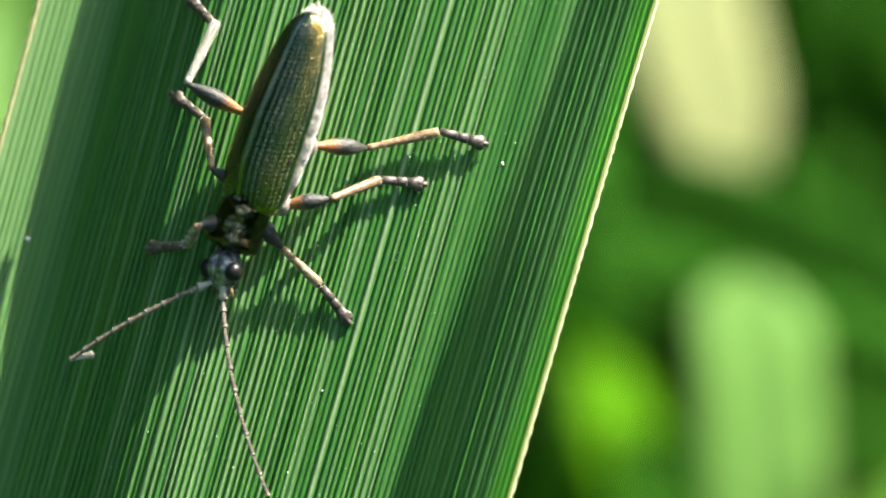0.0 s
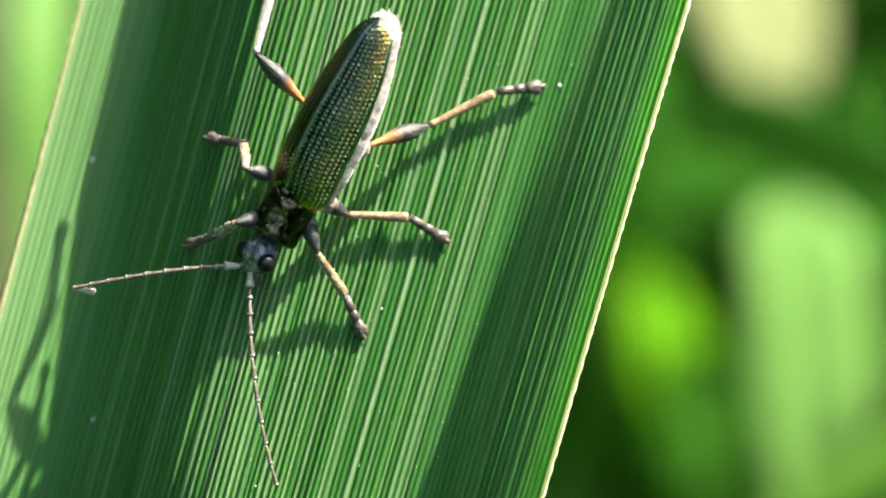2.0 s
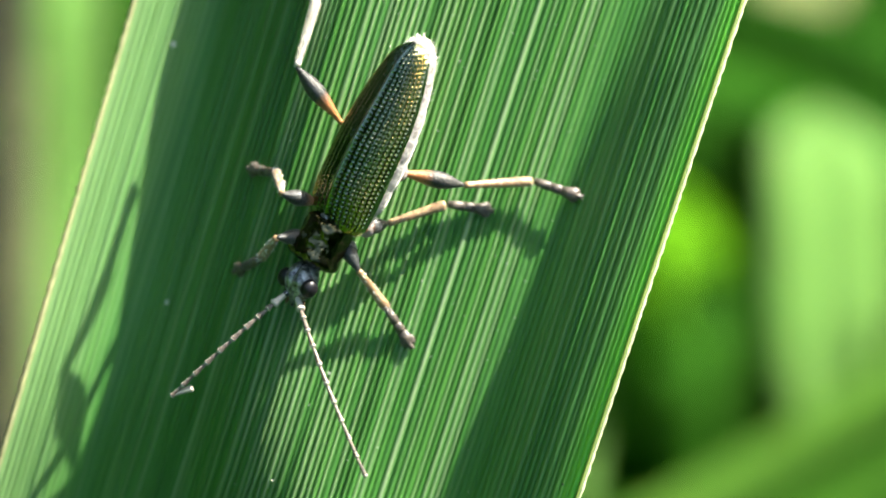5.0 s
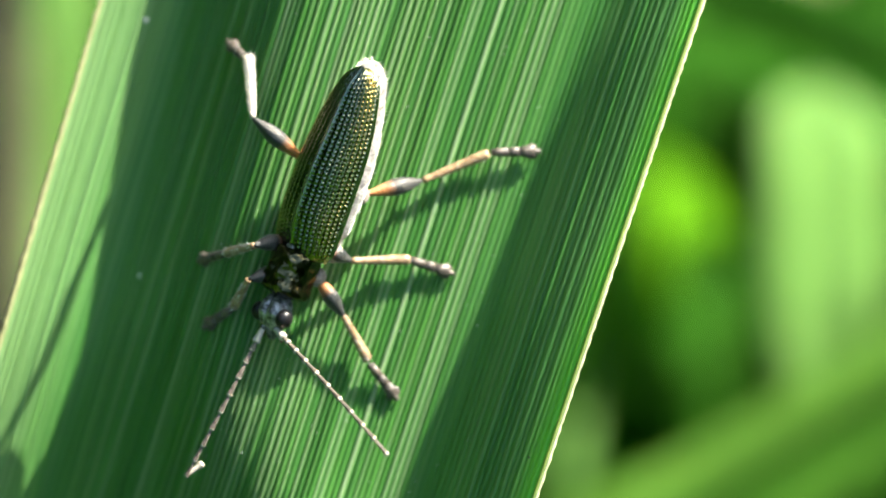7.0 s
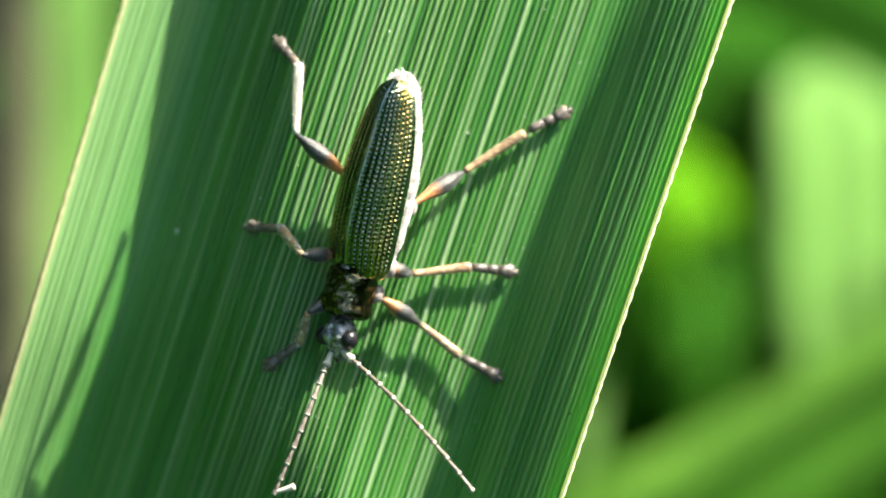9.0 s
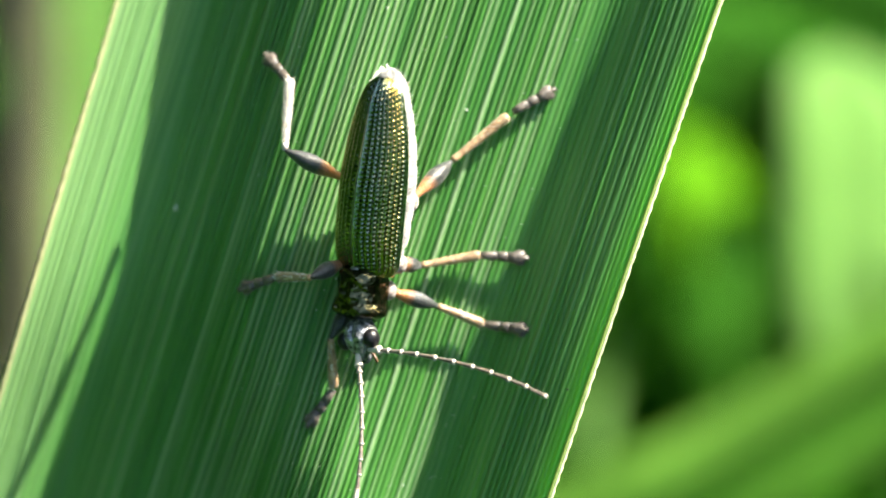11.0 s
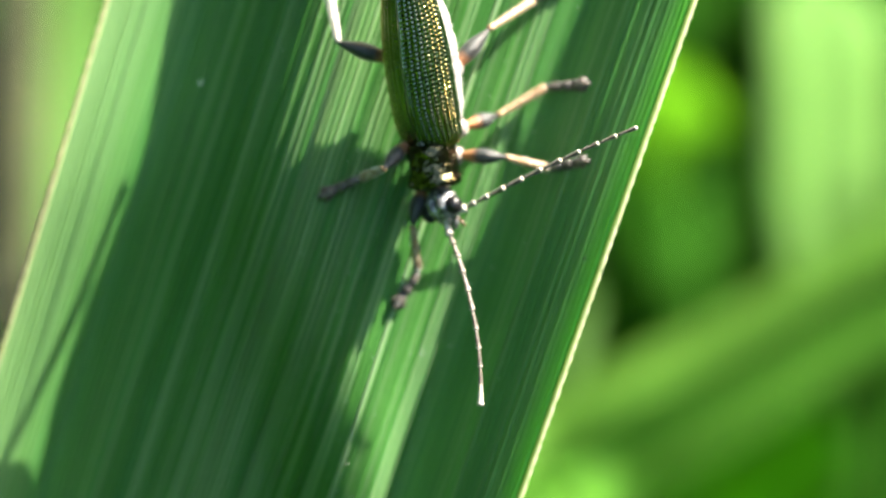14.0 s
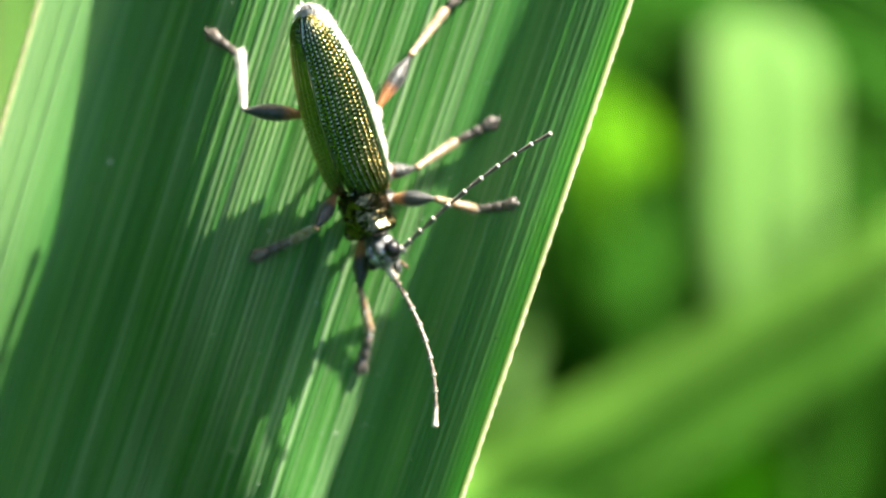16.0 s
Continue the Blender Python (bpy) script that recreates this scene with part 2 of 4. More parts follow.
def leaf_profile(s, y):
    """Height across the leaf: a trough by the left margin, a broad crest, an upturned right margin."""
    k = np.linspace(-0.018, 0.018, 13)
    w = np.hanning(15)[1:-1]
    turn = np.interp(y, [-8, 0, 7, 14], [3.55, 3.5, 3.15, 2.35])
    rise = np.interp(y, [-8, 0, 7, 14], [2.28, 2.23, 2.0, 1.43])
    start = 1 - turn / 17.3
    shift = np.interp(y, [-14, -8, -5, -2, 0, 5, 14], [.46, .28, .185, .115, .092, .055, .005])
    deep = np.interp(y, [-14, -9, -6, -4, -2, 2, 8, 14], [1.68, 1.55, 1.36, 1.2, 1.12, 1.24, 1.37, 1.4])
    lift = np.interp(y, [-14, -8, 0, 7, 12], [.6, .55, .4, .1, 0])
    z = 0
    for wi, ki in zip(w, k):
        v = np.clip(s + ki, 0, 1)
        flat = np.minimum(v, start)
        flat = flat - shift * np.interp(flat, [.06, .16 + shift, .36 + shift, .75], [0, 1, 1, 0])
        flat = np.interp(flat, ACROSS, HEIGHT)
        flat = np.where(flat < 0, flat * deep, flat) if np.ndim(flat) else flat
        flat = flat + lift * np.interp(v, [0, .08, .15], [1, .8, 0])
        z = z + wi * (flat + rise * np.interp((v - start) / (1 - start), [0, .1, .3, .5, .7, .85, 1], [0, .07, .3, .53, .74, .88, 1]))
    return z / w.sum()


def sag(y):
    """The leaf arches: far along it bends down to the ground, its tip droops."""
    up, down = np.maximum(y - 30, 0), np.maximum(-y - 30, 0)
    return -0.0085 * up ** 2 - 0.004 * down ** 2


def build_leaf():
    rng = np.random.default_rng(4)
    # ribs: uneven widths, here and there a stout one
    widths = rng.uniform(0.75, 1.25, 94)
    stout = rng.random(94) < 0.17
    widths[stout] *= 1.3
    bounds = np.concatenate([[0], np.cumsum(widths)])
    bounds /= bounds[-1]
    s, rise, vein = [], [], []
    prof = np.array([0.0, 0.07, 0.18, 0.32, 0.5, 0.68, 0.82, 0.93])
    for i in range(len(widths)):
        h = rng.uniform(0.3, 0.95) * (1.6 if stout[i] else 1.0) * (1 + 0.4 * math.sin(i * 0.61) * math.sin(i * 0.23 + 1))
        pale = 0.05 + 0.75 * rng.random() ** 2.2 + (rng.uniform(0.2, 0.5) if stout[i] else 0)
        for p in prof:
            s.append(bounds[i] + p * (bounds[i + 1] - bounds[i]))
            rise.append(h * math.sin(math.pi * p) ** 1.3)
            vein.append(pale * math.sin(math.pi * p) ** 3.5)
    s.append(1.0), rise.append(0.0), vein.append(0.0)
    s, rise = np.array(s), np.array(rise)
    rise *= np.interp(s, [0, .2, .32, .74, .84, 1], [.5, .55, 1, 1, .5, .42])  # fainter ribs in the trough and by the margin
    # painted sun on the veins: full on the lit crest, faint where shade falls
    vein = np.array(vein) * np.interp(s, [0, .2, .32, .74, .84, 1], [.32, .3, 1, 1, .35, .25])
    ys = np.concatenate([np.linspace(-120, -32, 23), np.arange(-30, 31, 1.2), np.linspace(32, 255, 56)])
    verts, uvs = [], []
    for y in ys:
        right, left = leaf_edges(y)
        shrink = max(0.02, min(1.0, (y + 122) / 75.0)) ** 0.7
        mid, half = (right + left) / 2, (right - left) / 2 * shrink
        if y > 30:
            mid, half = mid - 0.0006 * (y - 30) ** 2, half * max(0.35, 1 - (y - 30) / 330)
        fold = 1.0 if abs(y) < 30 else max(0.25, 1 - (abs(y) - 30) / 80)
        base = leaf_profile(s, y)
        wave = 0.05 * np.sin(y * 0.13 + s * 9) + 0.04 * np.sin(y * 0.05 + s * 23)
        z = base * fold + wave + 0.125 * rise * shrink + sag(y)
        x = mid + (2 * s - 1) * half
        near = (1 - base * fold / 73.4) if abs(y) < 60 else 1.0
        for xi, zi in zip(x * near, z):
            verts.append((xi * MM, y * MM, zi * MM))
        uvs += [(si * 17.5, y) for si in s]
    cols, rows = len(s), len(ys)
    top = grid_faces(rows, cols)
    count = len(verts)
    # underside, a quarter of a millimetre below
    under_cols = list(range(0, cols, 12)) + [cols - 1]
    for r in range(rows):
        for c in under_cols:
            x, y, z = verts[r * cols + c]
            verts.append((x, y, z - 0.00025))
            uvs.append(uvs[r * cols + c])
    nu = len(under_cols)
    low = [tuple(reversed([count + i for i in f])) for f in grid_faces(rows, nu)]
    leaf = new("reed_leaf", mesh_of("reed_leaf", verts, top + low, LEAF, uvs))
    pale = leaf.data.attributes.new("vein", "FLOAT", "POINT")
    pale.data.foreach_set("value", np.concatenate([np.tile(vein, rows), np.zeros(rows * nu)]).astype(np.float32))
    tagged(leaf, "broad ribbed green reed leaf with pale serrated margins", "leaf")
    # pale margins with tiny forward teeth
    for side, label in ((0, "pale saw-edged leaf margin"), (cols - 1, "pale saw-edged leaf margin")):
        ring, fine = [], []
        for yy in np.arange(-30, 31, 0.12):
            k = np.searchsorted(ys, yy) - 1
            f = (yy - ys[k]) / (ys[k + 1] - ys[k])
            a, b = np.array(verts[k * cols + side]), np.array(verts[(k + 1) * cols + side])
            fine.append((a + (b - a) * f) / MM)
        sign = -1 if side == 0 else 1
        for i, p in enumerate(fine):
            tooth = 0.065 * abs(math.sin(i * 0.9 + 1.1 * math.sin(i * 0.23))) + 0.02 * rng.random()
            w = 0.6 * (0.06 + tooth) if sign > 0 else 1.1 * (0.05 + tooth)
            for dx, dz in ((-0.035, 0.035), (w * 0.5, 0.05), (w, 0.0), (w * 0.5, -0.06), (-0.035, -0.06)):
                ring.append(((p[0] + sign * dx) * MM, p[1] * MM, (p[2] + dz) * MM))
        fc = grid_faces(len(fine), 5, True)
        if sign < 0:
            fc = [tuple(reversed(f)) for f in fc]
        part("margin", mesh_of("margin", ring, fc, RIM if sign > 0 else RIM_TAN), RIM, leaf, label)
        if sign < 0:
            continue
        ring = []
        for p in fine[::4]:
            for dx, dz in ((-0.11, 0.03), (-0.08, 0.05), (-0.035, 0.045), (-0.035, -0.05), (-0.11, -0.05)):
                ring.append(((p[0] + dx) * MM, p[1] * MM, (p[2] + dz) * MM))
        fc = grid_faces(len(fine[::4]), 5, True)
        part("margin_vein", mesh_of("margin_vein", ring, fc, RIM_LINE), RIM_LINE, leaf, "olive vein along the leaf margin")
    return leaf


def leaf_height(x, y):
    right, left = leaf_edges(y)
    return float(leaf_profile(np.array([(x - left) / (right - left)]), y)[0])


build_leaf()


def build_grit():
    rng = random.Random(8)
    for i, (x, y, r) in enumerate(((-8.23, 0.2, 0.095), (-8.08, 7.9, 0.075), (5.79, 9.42, 0.05))):
        bm = bmesh.new()
        bmesh.ops.create_icosphere(bm, subdivisions=2, radius=r)
        for v in bm.verts:
            v.co *= 1 + 0.25 * noise.noise(v.co * 20 + Vector((i, 0, 0)))
            v.co.z *= 0.7
        g = part("grit", bm, GRIT, None)
        g.location = (x * MM, y * MM, (leaf_height(x, y) + 0.09) * MM)
        tagged(g, "tiny pale speck of grit lying on the leaf", "grit", "specks on the leaf")
    for x, y in ((3.4, -4.9), (1.6, -6.6)):
        bm = bmesh.new()
        bmesh.ops.create_icosphere(bm, subdivisions=1, radius=0.05)
        g = part("grit", bm, DARK_GRIT, None)
        g.location = (x * MM, y * MM, (leaf_height(x, y) + 0.08) * MM)
        tagged(g, "tiny dark speck lying on the leaf", "grit", "specks on the leaf")


build_grit()


def build_glint_dust():
    """Fine pale dust scattered to paint the tiny sun glints among the ribs."""
    rng = random.Random(21)
    verts, faces = [], []
    for i in range(420):
        y = rng.uniform(-16, 22)
        right, left = leaf_edges(y)
        s = rng.triangular(0.2, 0.97, 0.65)
        x, r = left + s * (right - left), rng.uniform(0.008, 0.02) * (1.7 if rng.random() < 0.1 else 1)
        z = leaf_height(x, y)
        p = Vector((x * (1 - z / 73.4), y, z + 0.07))
        k = len(verts)
        verts += [(p + Vector(d) * r * rng.uniform(0.7, 1.3)) * MM for d in ((1, 0, 0), (0, 1, 0), (-1, 0, 0), (0, -1, 0), (0, 0, 1), (0, 0, -2.5))]
        for q in range(4):
            faces += [(k + q, k + (q + 1) % 4, k + 4), (k + (q + 1) % 4, k + q, k + 5)]
    ob = new("dust", mesh_of("dust", verts, faces, GRIT))
    tagged(ob, "fine pale dust specks painting sun glints over the ribbed leaf", "dust", kind="stuff")


build_glint_dust()


# ---- blades below and behind, out of focus ----
def blade(name, points, width, material, label, fold=0.25, foot=None, taper=(1.0, 1.0), face=(0.45, 0.5, 0.8), tip=0.0):
    """A long leaf blade through points (mm), folded along its midrib, 0.4 mm thick."""
    pts = [Vector(p) for p in points]
    if foot is not None:
        pts = [Vector(foot)] + pts
    line = []
    for i in range(len(pts) - 1):
        a, b = pts[max(i - 1, 0)], pts[i]
        c, d = pts[i + 1], pts[min(i + 2, len(pts) - 1)]
        for k in range(10):
            t = k / 10
            line.append(0.5 * ((2 * b) + (c - a) * t + (2 * a - 5 * b + 4 * c - d) * t * t + (3 * b - a - 3 * c + d) * t ** 3))
    line.append(pts[-1])
    verts, uvs = [], []
    n = len(line)
    for i, p in enumerate(line):
        way = (line[min(i + 1, n - 1)] - line[max(i - 1, 0)]).normalized()
        side = way.cross(Vector(face))
        side = side.normalized() if side.length > 0.05 else Vector((1, 0, 0))
        up = side.cross(way).normalized()
        f = i / (n - 1)
        w = width / 2 * (taper[0] + (taper[1] - taper[0]) * f)
        if f > 1 - tip:
            w *= max(0.05, 1 - ((f - 1 + tip) / tip) ** 2)
        for u in (-1, -0.5, 0, 0.5, 1):
            verts.append((p + side * (u * w) + up * (fold * w * abs(u))) * MM)
            uvs.append((u * w, i * 3.0))
        for u in (1, 0.5, 0, -0.5, -1):
            verts.append((p + side * (u * w) + up * (fold * w * abs(u) - 0.4)) * MM)
            uvs.append((u * w, i * 3.0))
    thing = new(name)
    tagged(thing, label, "reed", "blurred reeds below the leaf")
    part("blade", mesh_of("blade", verts, grid_faces(n, 10, True), material, uvs), material, thing)
    rib = []
    for i, p in enumerate(line):
        c = Vector(verts[i * 10 + 2])
        for k in range(6):
            a = 2 * math.pi * k / 6
            rib.append(c + Vector((0.35 * MM * math.cos(a), 0, 0.3 * MM * math.sin(a))))
    part("midrib", mesh_of("midrib", rib, grid_faces(n, 6, True), material, [(0, 0)] * len(rib)), material, thing)
    return thing


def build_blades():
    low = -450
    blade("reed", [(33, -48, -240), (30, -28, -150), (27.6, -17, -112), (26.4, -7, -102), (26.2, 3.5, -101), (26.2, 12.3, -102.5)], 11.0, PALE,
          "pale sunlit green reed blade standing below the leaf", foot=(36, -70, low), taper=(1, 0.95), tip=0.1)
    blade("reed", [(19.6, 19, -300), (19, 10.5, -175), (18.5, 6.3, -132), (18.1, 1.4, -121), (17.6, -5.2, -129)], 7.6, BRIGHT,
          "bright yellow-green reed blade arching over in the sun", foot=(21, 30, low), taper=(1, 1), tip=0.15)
    # one folded blade built as two: sunlit half bright, shaded half painted dark
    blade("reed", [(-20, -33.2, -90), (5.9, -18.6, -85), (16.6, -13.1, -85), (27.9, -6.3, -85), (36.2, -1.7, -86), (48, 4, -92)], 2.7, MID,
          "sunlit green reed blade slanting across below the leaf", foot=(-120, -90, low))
    blade("reed", [(-18, -36, -94), (6.9, -21.4, -89), (17.6, -15.5, -89), (28.9, -8.9, -89), (37.4, -4, -90), (49, 2, -96)], 2.2, SHADE_GREEN,
          "dark strip painted as the shaded fold of a slanting reed blade", foot=(-120, -96, low))
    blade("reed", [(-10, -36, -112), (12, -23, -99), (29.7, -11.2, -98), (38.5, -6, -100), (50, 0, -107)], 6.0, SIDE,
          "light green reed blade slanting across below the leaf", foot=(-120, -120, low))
    # this blade is a band of shade, painted in as dark green
    blade("reed", [(0, 17, -114), (17.4, 14.8, -112), (25.6, 12.2, -110), (32.7, 9.4, -110), (40.5, 6, -112), (52, -1, -145)], 4.0, SHADE_GREEN,
          "reed blade with shade put into its dark green", foot=(90, -30, low))
    blade("reed", [(6, 23, -130), (20, 21.5, -127), (32, 18.5, -126), (45, 12, -131)], 5.0, SHADE_GREEN,
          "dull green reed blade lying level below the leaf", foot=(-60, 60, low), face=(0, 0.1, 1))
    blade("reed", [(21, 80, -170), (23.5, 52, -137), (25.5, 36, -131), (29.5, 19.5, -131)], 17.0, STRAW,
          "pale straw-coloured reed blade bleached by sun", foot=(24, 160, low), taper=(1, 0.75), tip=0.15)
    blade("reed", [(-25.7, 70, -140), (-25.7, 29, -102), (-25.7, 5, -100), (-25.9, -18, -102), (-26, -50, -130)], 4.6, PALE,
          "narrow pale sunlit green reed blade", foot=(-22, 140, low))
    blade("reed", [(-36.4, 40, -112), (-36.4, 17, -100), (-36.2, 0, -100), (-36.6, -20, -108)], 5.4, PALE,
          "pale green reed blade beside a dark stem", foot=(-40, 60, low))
    # painted dark to fill the shaded gap beside the left margin
    blade("reed", [(-24, 60, -160), (-21.6, 24, -122), (-21.2, 4, -118), (-21.6, -16, -120), (-23, -50, -150)], 6.0, SHADE_GREEN,
          "green reed blade below the leaf margin", foot=(-26, 120, low))
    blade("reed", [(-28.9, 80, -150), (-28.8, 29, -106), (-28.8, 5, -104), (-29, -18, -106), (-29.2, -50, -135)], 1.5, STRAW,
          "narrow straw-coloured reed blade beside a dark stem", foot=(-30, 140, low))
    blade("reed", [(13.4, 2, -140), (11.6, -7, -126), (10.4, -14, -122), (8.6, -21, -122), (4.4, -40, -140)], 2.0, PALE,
          "green reed blade below the leaf margin", foot=(0, -100, low), taper=(1, 0.8))


def build_stem():
    verts, n = [], 40
    for i in range(n + 1):
        y = 70 - i * 4.0
        z = -112 - 0.01 * max(0, y - 20) ** 2 - 0.012 * max(0, -y - 20) ** 2
        for k in range(10):
            a = 2 * math.pi * k / 10
            verts.append(((-32.6 + 1.7 * math.cos(a)) * MM, y * MM, (z + 1.7 * math.sin(a)) * MM))
    ob = new("reed")
    tagged(ob, "dark brown bent reed stem below the leaf", "reed", "blurred reeds below the leaf")
    part("stem", mesh_of("stem", verts, grid_faces(n + 1, 10, True), BROWN), BROWN, ob)
    for y in (34, -12):
        ring = []
        for dy, r in ((-1.2, 1.75), (-0.5, 2.1), (0.5, 2.1), (1.2, 1.75)):
            ring += [((-32.6 + r * math.cos(a)) * MM, (y + dy) * MM, (-112 - 0.01 * max(0, y - 20) ** 2 + r * math.sin(a)) * MM)
                     for a in (2 * math.pi * k / 10 for k in range(10))]
        part("node", mesh_of("node", ring, grid_faces(4, 10, True), BROWN), BROWN, ob)


def build_undergrowth():
    """A deep mat of blades, painted shade-dark, that closes the view down to the soil."""
    rng = random.Random(5)
    verts, faces, uvs = [], [], []
    for i in range(700):
        x, y = rng.uniform(-170, 170), rng.uniform(-150, 150)
        z = rng.uniform(-440, -290)
        a = rng.uniform(-0.5, 0.5) + (1.2 if rng.random() < 0.3 else 0)
        ln, w = rng.uniform(60, 150), rng.uniform(2.5, 6)
        d = Vector((math.sin(a), math.cos(a), 0))
        side = Vector((d.y, -d.x, 0))
        k0 = len(verts)
        for s in range(7):
            f = s / 6 * 2 - 1
            p = Vector((x, y, z - 40 * f * f)) + d * (ln / 2 * f)
            ww = w * (1 - 0.8 * f * f)
            for u, h in ((-1, 0.8), (0, 0), (1, 0.8), (0, -0.6)):
                verts.append((p + side * (u * ww) + Vector((0, 0, h))) * MM)
                uvs.append((u * ww, s * 10))
        faces += [tuple(k0 + q for q in f) for f in grid_faces(7, 4, True)]
    ob = new("undergrowth", mesh_of("undergrowth", verts, faces, UNDER_SHADE, uvs))
    tagged(ob, "mat of reed leaves over the soil, shade painted into their green", "undergrowth", kind="stuff")


def build_reed_screen():
    """Unseen tall reeds all round, added to block low sky; the low sun comes in through a gap."""
    rng = random.Random(11)
    verts, faces, uvs = [], [], []
    gap = math.atan2(SUN_WAY.y, SUN_WAY.x)
    for i in range(1960):
        a = rng.uniform(-math.pi, math.pi)
        r = rng.uniform(0.24, 0.8)
        if math.cos(a - gap) > 0 and abs(r * math.sin(a - gap)) < 0.2:
            continue
        h = rng.uniform(0.25, 0.75) * (0.6 + r)
        # extra unseen reeds, added to darken what the wing cases mirror
        if i >= 1500:  # thicker and taller across from the sun
            a, r = gap + math.pi + rng.uniform(-1.3, 1.9), rng.uniform(0.26, 0.6)
            h = rng.uniform(0.4, 1.1)
        w = rng.uniform(0.004, 0.011)
        x, y = r * math.cos(a), r * math.sin(a)
        lean = Vector((rng.uniform(-0.2, 0.2), rng.uniform(-0.2, 0.2), 0))
        t = rng.uniform(0, math.pi)
        side = Vector((math.cos(t), math.sin(t), 0))
        k0 = len(verts)
        for s in range(8):
            f = s / 7
            p = Vector((x, y, -0.45 + (h + 0.45) * f)) + lean * f * f
            ww = w * (1 - 0.85 * f ** 3)
            for u, d in ((-1, 0.0), (0, 0.0015), (1, 0.0), (0, -0.001)):
                verts.append(p + side * (u * ww) + Vector((-side.y, side.x, 0)) * d)
                uvs.append((u * 4, s * 40))
        faces += [tuple(k0 + q for q in fc) for fc in grid_faces(8, 4, True)]
    ob = new("reed_stand", mesh_of("reed_stand", verts, faces, LEVEL, uvs))
    tagged(ob, "unseen ring of tall green reeds added to block the low sky", "reeds", kind="stuff")


build_reed_screen()
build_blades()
build_stem()
build_undergrowth()


# ---- the beetle; its own space is in millimetres, head towards +Y ----
WING_LEN = 5.65
SHAPE_AT = np.linspace(0, 1, 21)
SHAPE_WIDE = np.interp(SHAPE_AT, [0, .15, .35, .5, .62, .72, .82, .9, 1], [.97, 1, 1, .985, .94, .86, .74, .61, .45])


def wing_outline(f):
    """Half width and height of the closed wing cases at f from neck (0) to tail (1)."""
    w = 1.1 * (1 - 0.16 * max(0, 1 - f / 0.07) ** 2) * float(np.interp(f, SHAPE_AT, SHAPE_WIDE))
    if f > 0.9:
        w *= math.sqrt(max(0.0, 1 - ((f - 0.9) / 0.102) ** 2.4))
    h = 0.9 * (0.62 + 0.38 * math.sin(min(1, f / 0.25) * math.pi / 2)) * (1 - 0.42 * max(0, f - 0.45) / 0.55)
    if f > 0.86:
        h *= 1 - 0.5 * ((f - 0.86) / 0.14) ** 2
    return max(w, 0.03), h


def wing_case(side):
    """One wing case with rows of pits, a raised seam and a turned-down rim."""
    rows, cols, pits, lines = 360, 110, 42, 10
    rng = np.random.default_rng(31 + side)
    deep, slip = rng.uniform(0.7, 1.2, (lines + 1, pits + 2)), rng.uniform(-0.1, 0.1, (lines + 1, pits + 2))
    verts, uvs = [], []
    for i in range(rows):
        f = i / (rows - 1)
        w, h = wing_outline(f)
        for j in range(cols):
            u = j / (cols - 1)
            a = u * math.radians(102)
            x = w * math.sin(min(a, math.pi / 2)) ** 0.92 if a < math.pi / 2 else w * (1 - 0.25 * (u - 0.882) ** 2 * 30)
            z = h * math.cos(a) if a < math.pi / 2 else -h * 0.9 * math.sin(a - math.pi / 2)
            row, along = u * lines, f * pits
            across, place = int(row), along + 0.37 * (int(row) * 5 % 3)
            off, gone = row % 1 - 0.5, place % 1 - 0.5 + slip[across, int(place)]
            inside = min(1, u * 14) * min(1, max(0, 0.9 - u) * 6) * min(1, (1 - f) * 20) * min(1, f * 20)
            sink = (0.028 if side > 0 else 0.044) * deep[across, int(place)] * math.exp(-(off / 0.3) ** 2 - (gone / 0.3) ** 2) * inside
            sink += 0.012 * math.exp(-(off / 0.2) ** 2) * inside + 0.006 * noise.noise((x * 6, f * 60, side))
            seam = 0.03 * max(0, 1 - u / 0.022)
            n = Vector((math.sin(a), 0, math.cos(a)))
            p = Vector((x + 0.012, -f * WING_LEN, z)) - n * sink + Vector((0, 0, seam))
            verts.append((side * p.x * MM, p.y * MM, p.z * MM))
            uvs.append((u, f))
    fc = grid_faces(rows, cols)
    if side > 0:
        fc = [tuple(reversed(q)) for q in fc]
    return mesh_of("wing_case", verts, fc, WING, uvs)


def abdomen_half(f):
    """Half width of the abdomen from front (0) to tail (1)."""
    w = 1.13 * float(np.interp(f, [0, .08, .2, .4, .55, .65, .75, .85, .93, 1], [.5, .75, .92, 1.0, .97, .9, .79, .64, .5, .36]))
    if f > 0.92:
        w *= math.sqrt(max(0.02, 1 - ((f - 0.92) / 0.083) ** 2.2))
    return w


def abdomen():
    """Downy silver-grey abdomen, ringed, a little wider than the wing cases."""
    bm = bmesh.new()
    stations = []
    for i in range(56):
        f = i / 55
        ring = 1 - 0.04 * max(0, math.cos(f * 2 * math.pi * 7)) ** 6
        stations.append((0.15 - f * (WING_LEN + 0.36), abdomen_half(f) * ring, 0, -0.3 + 0.1 * f))
    return lathe(bm, stations, 28, 0.62)


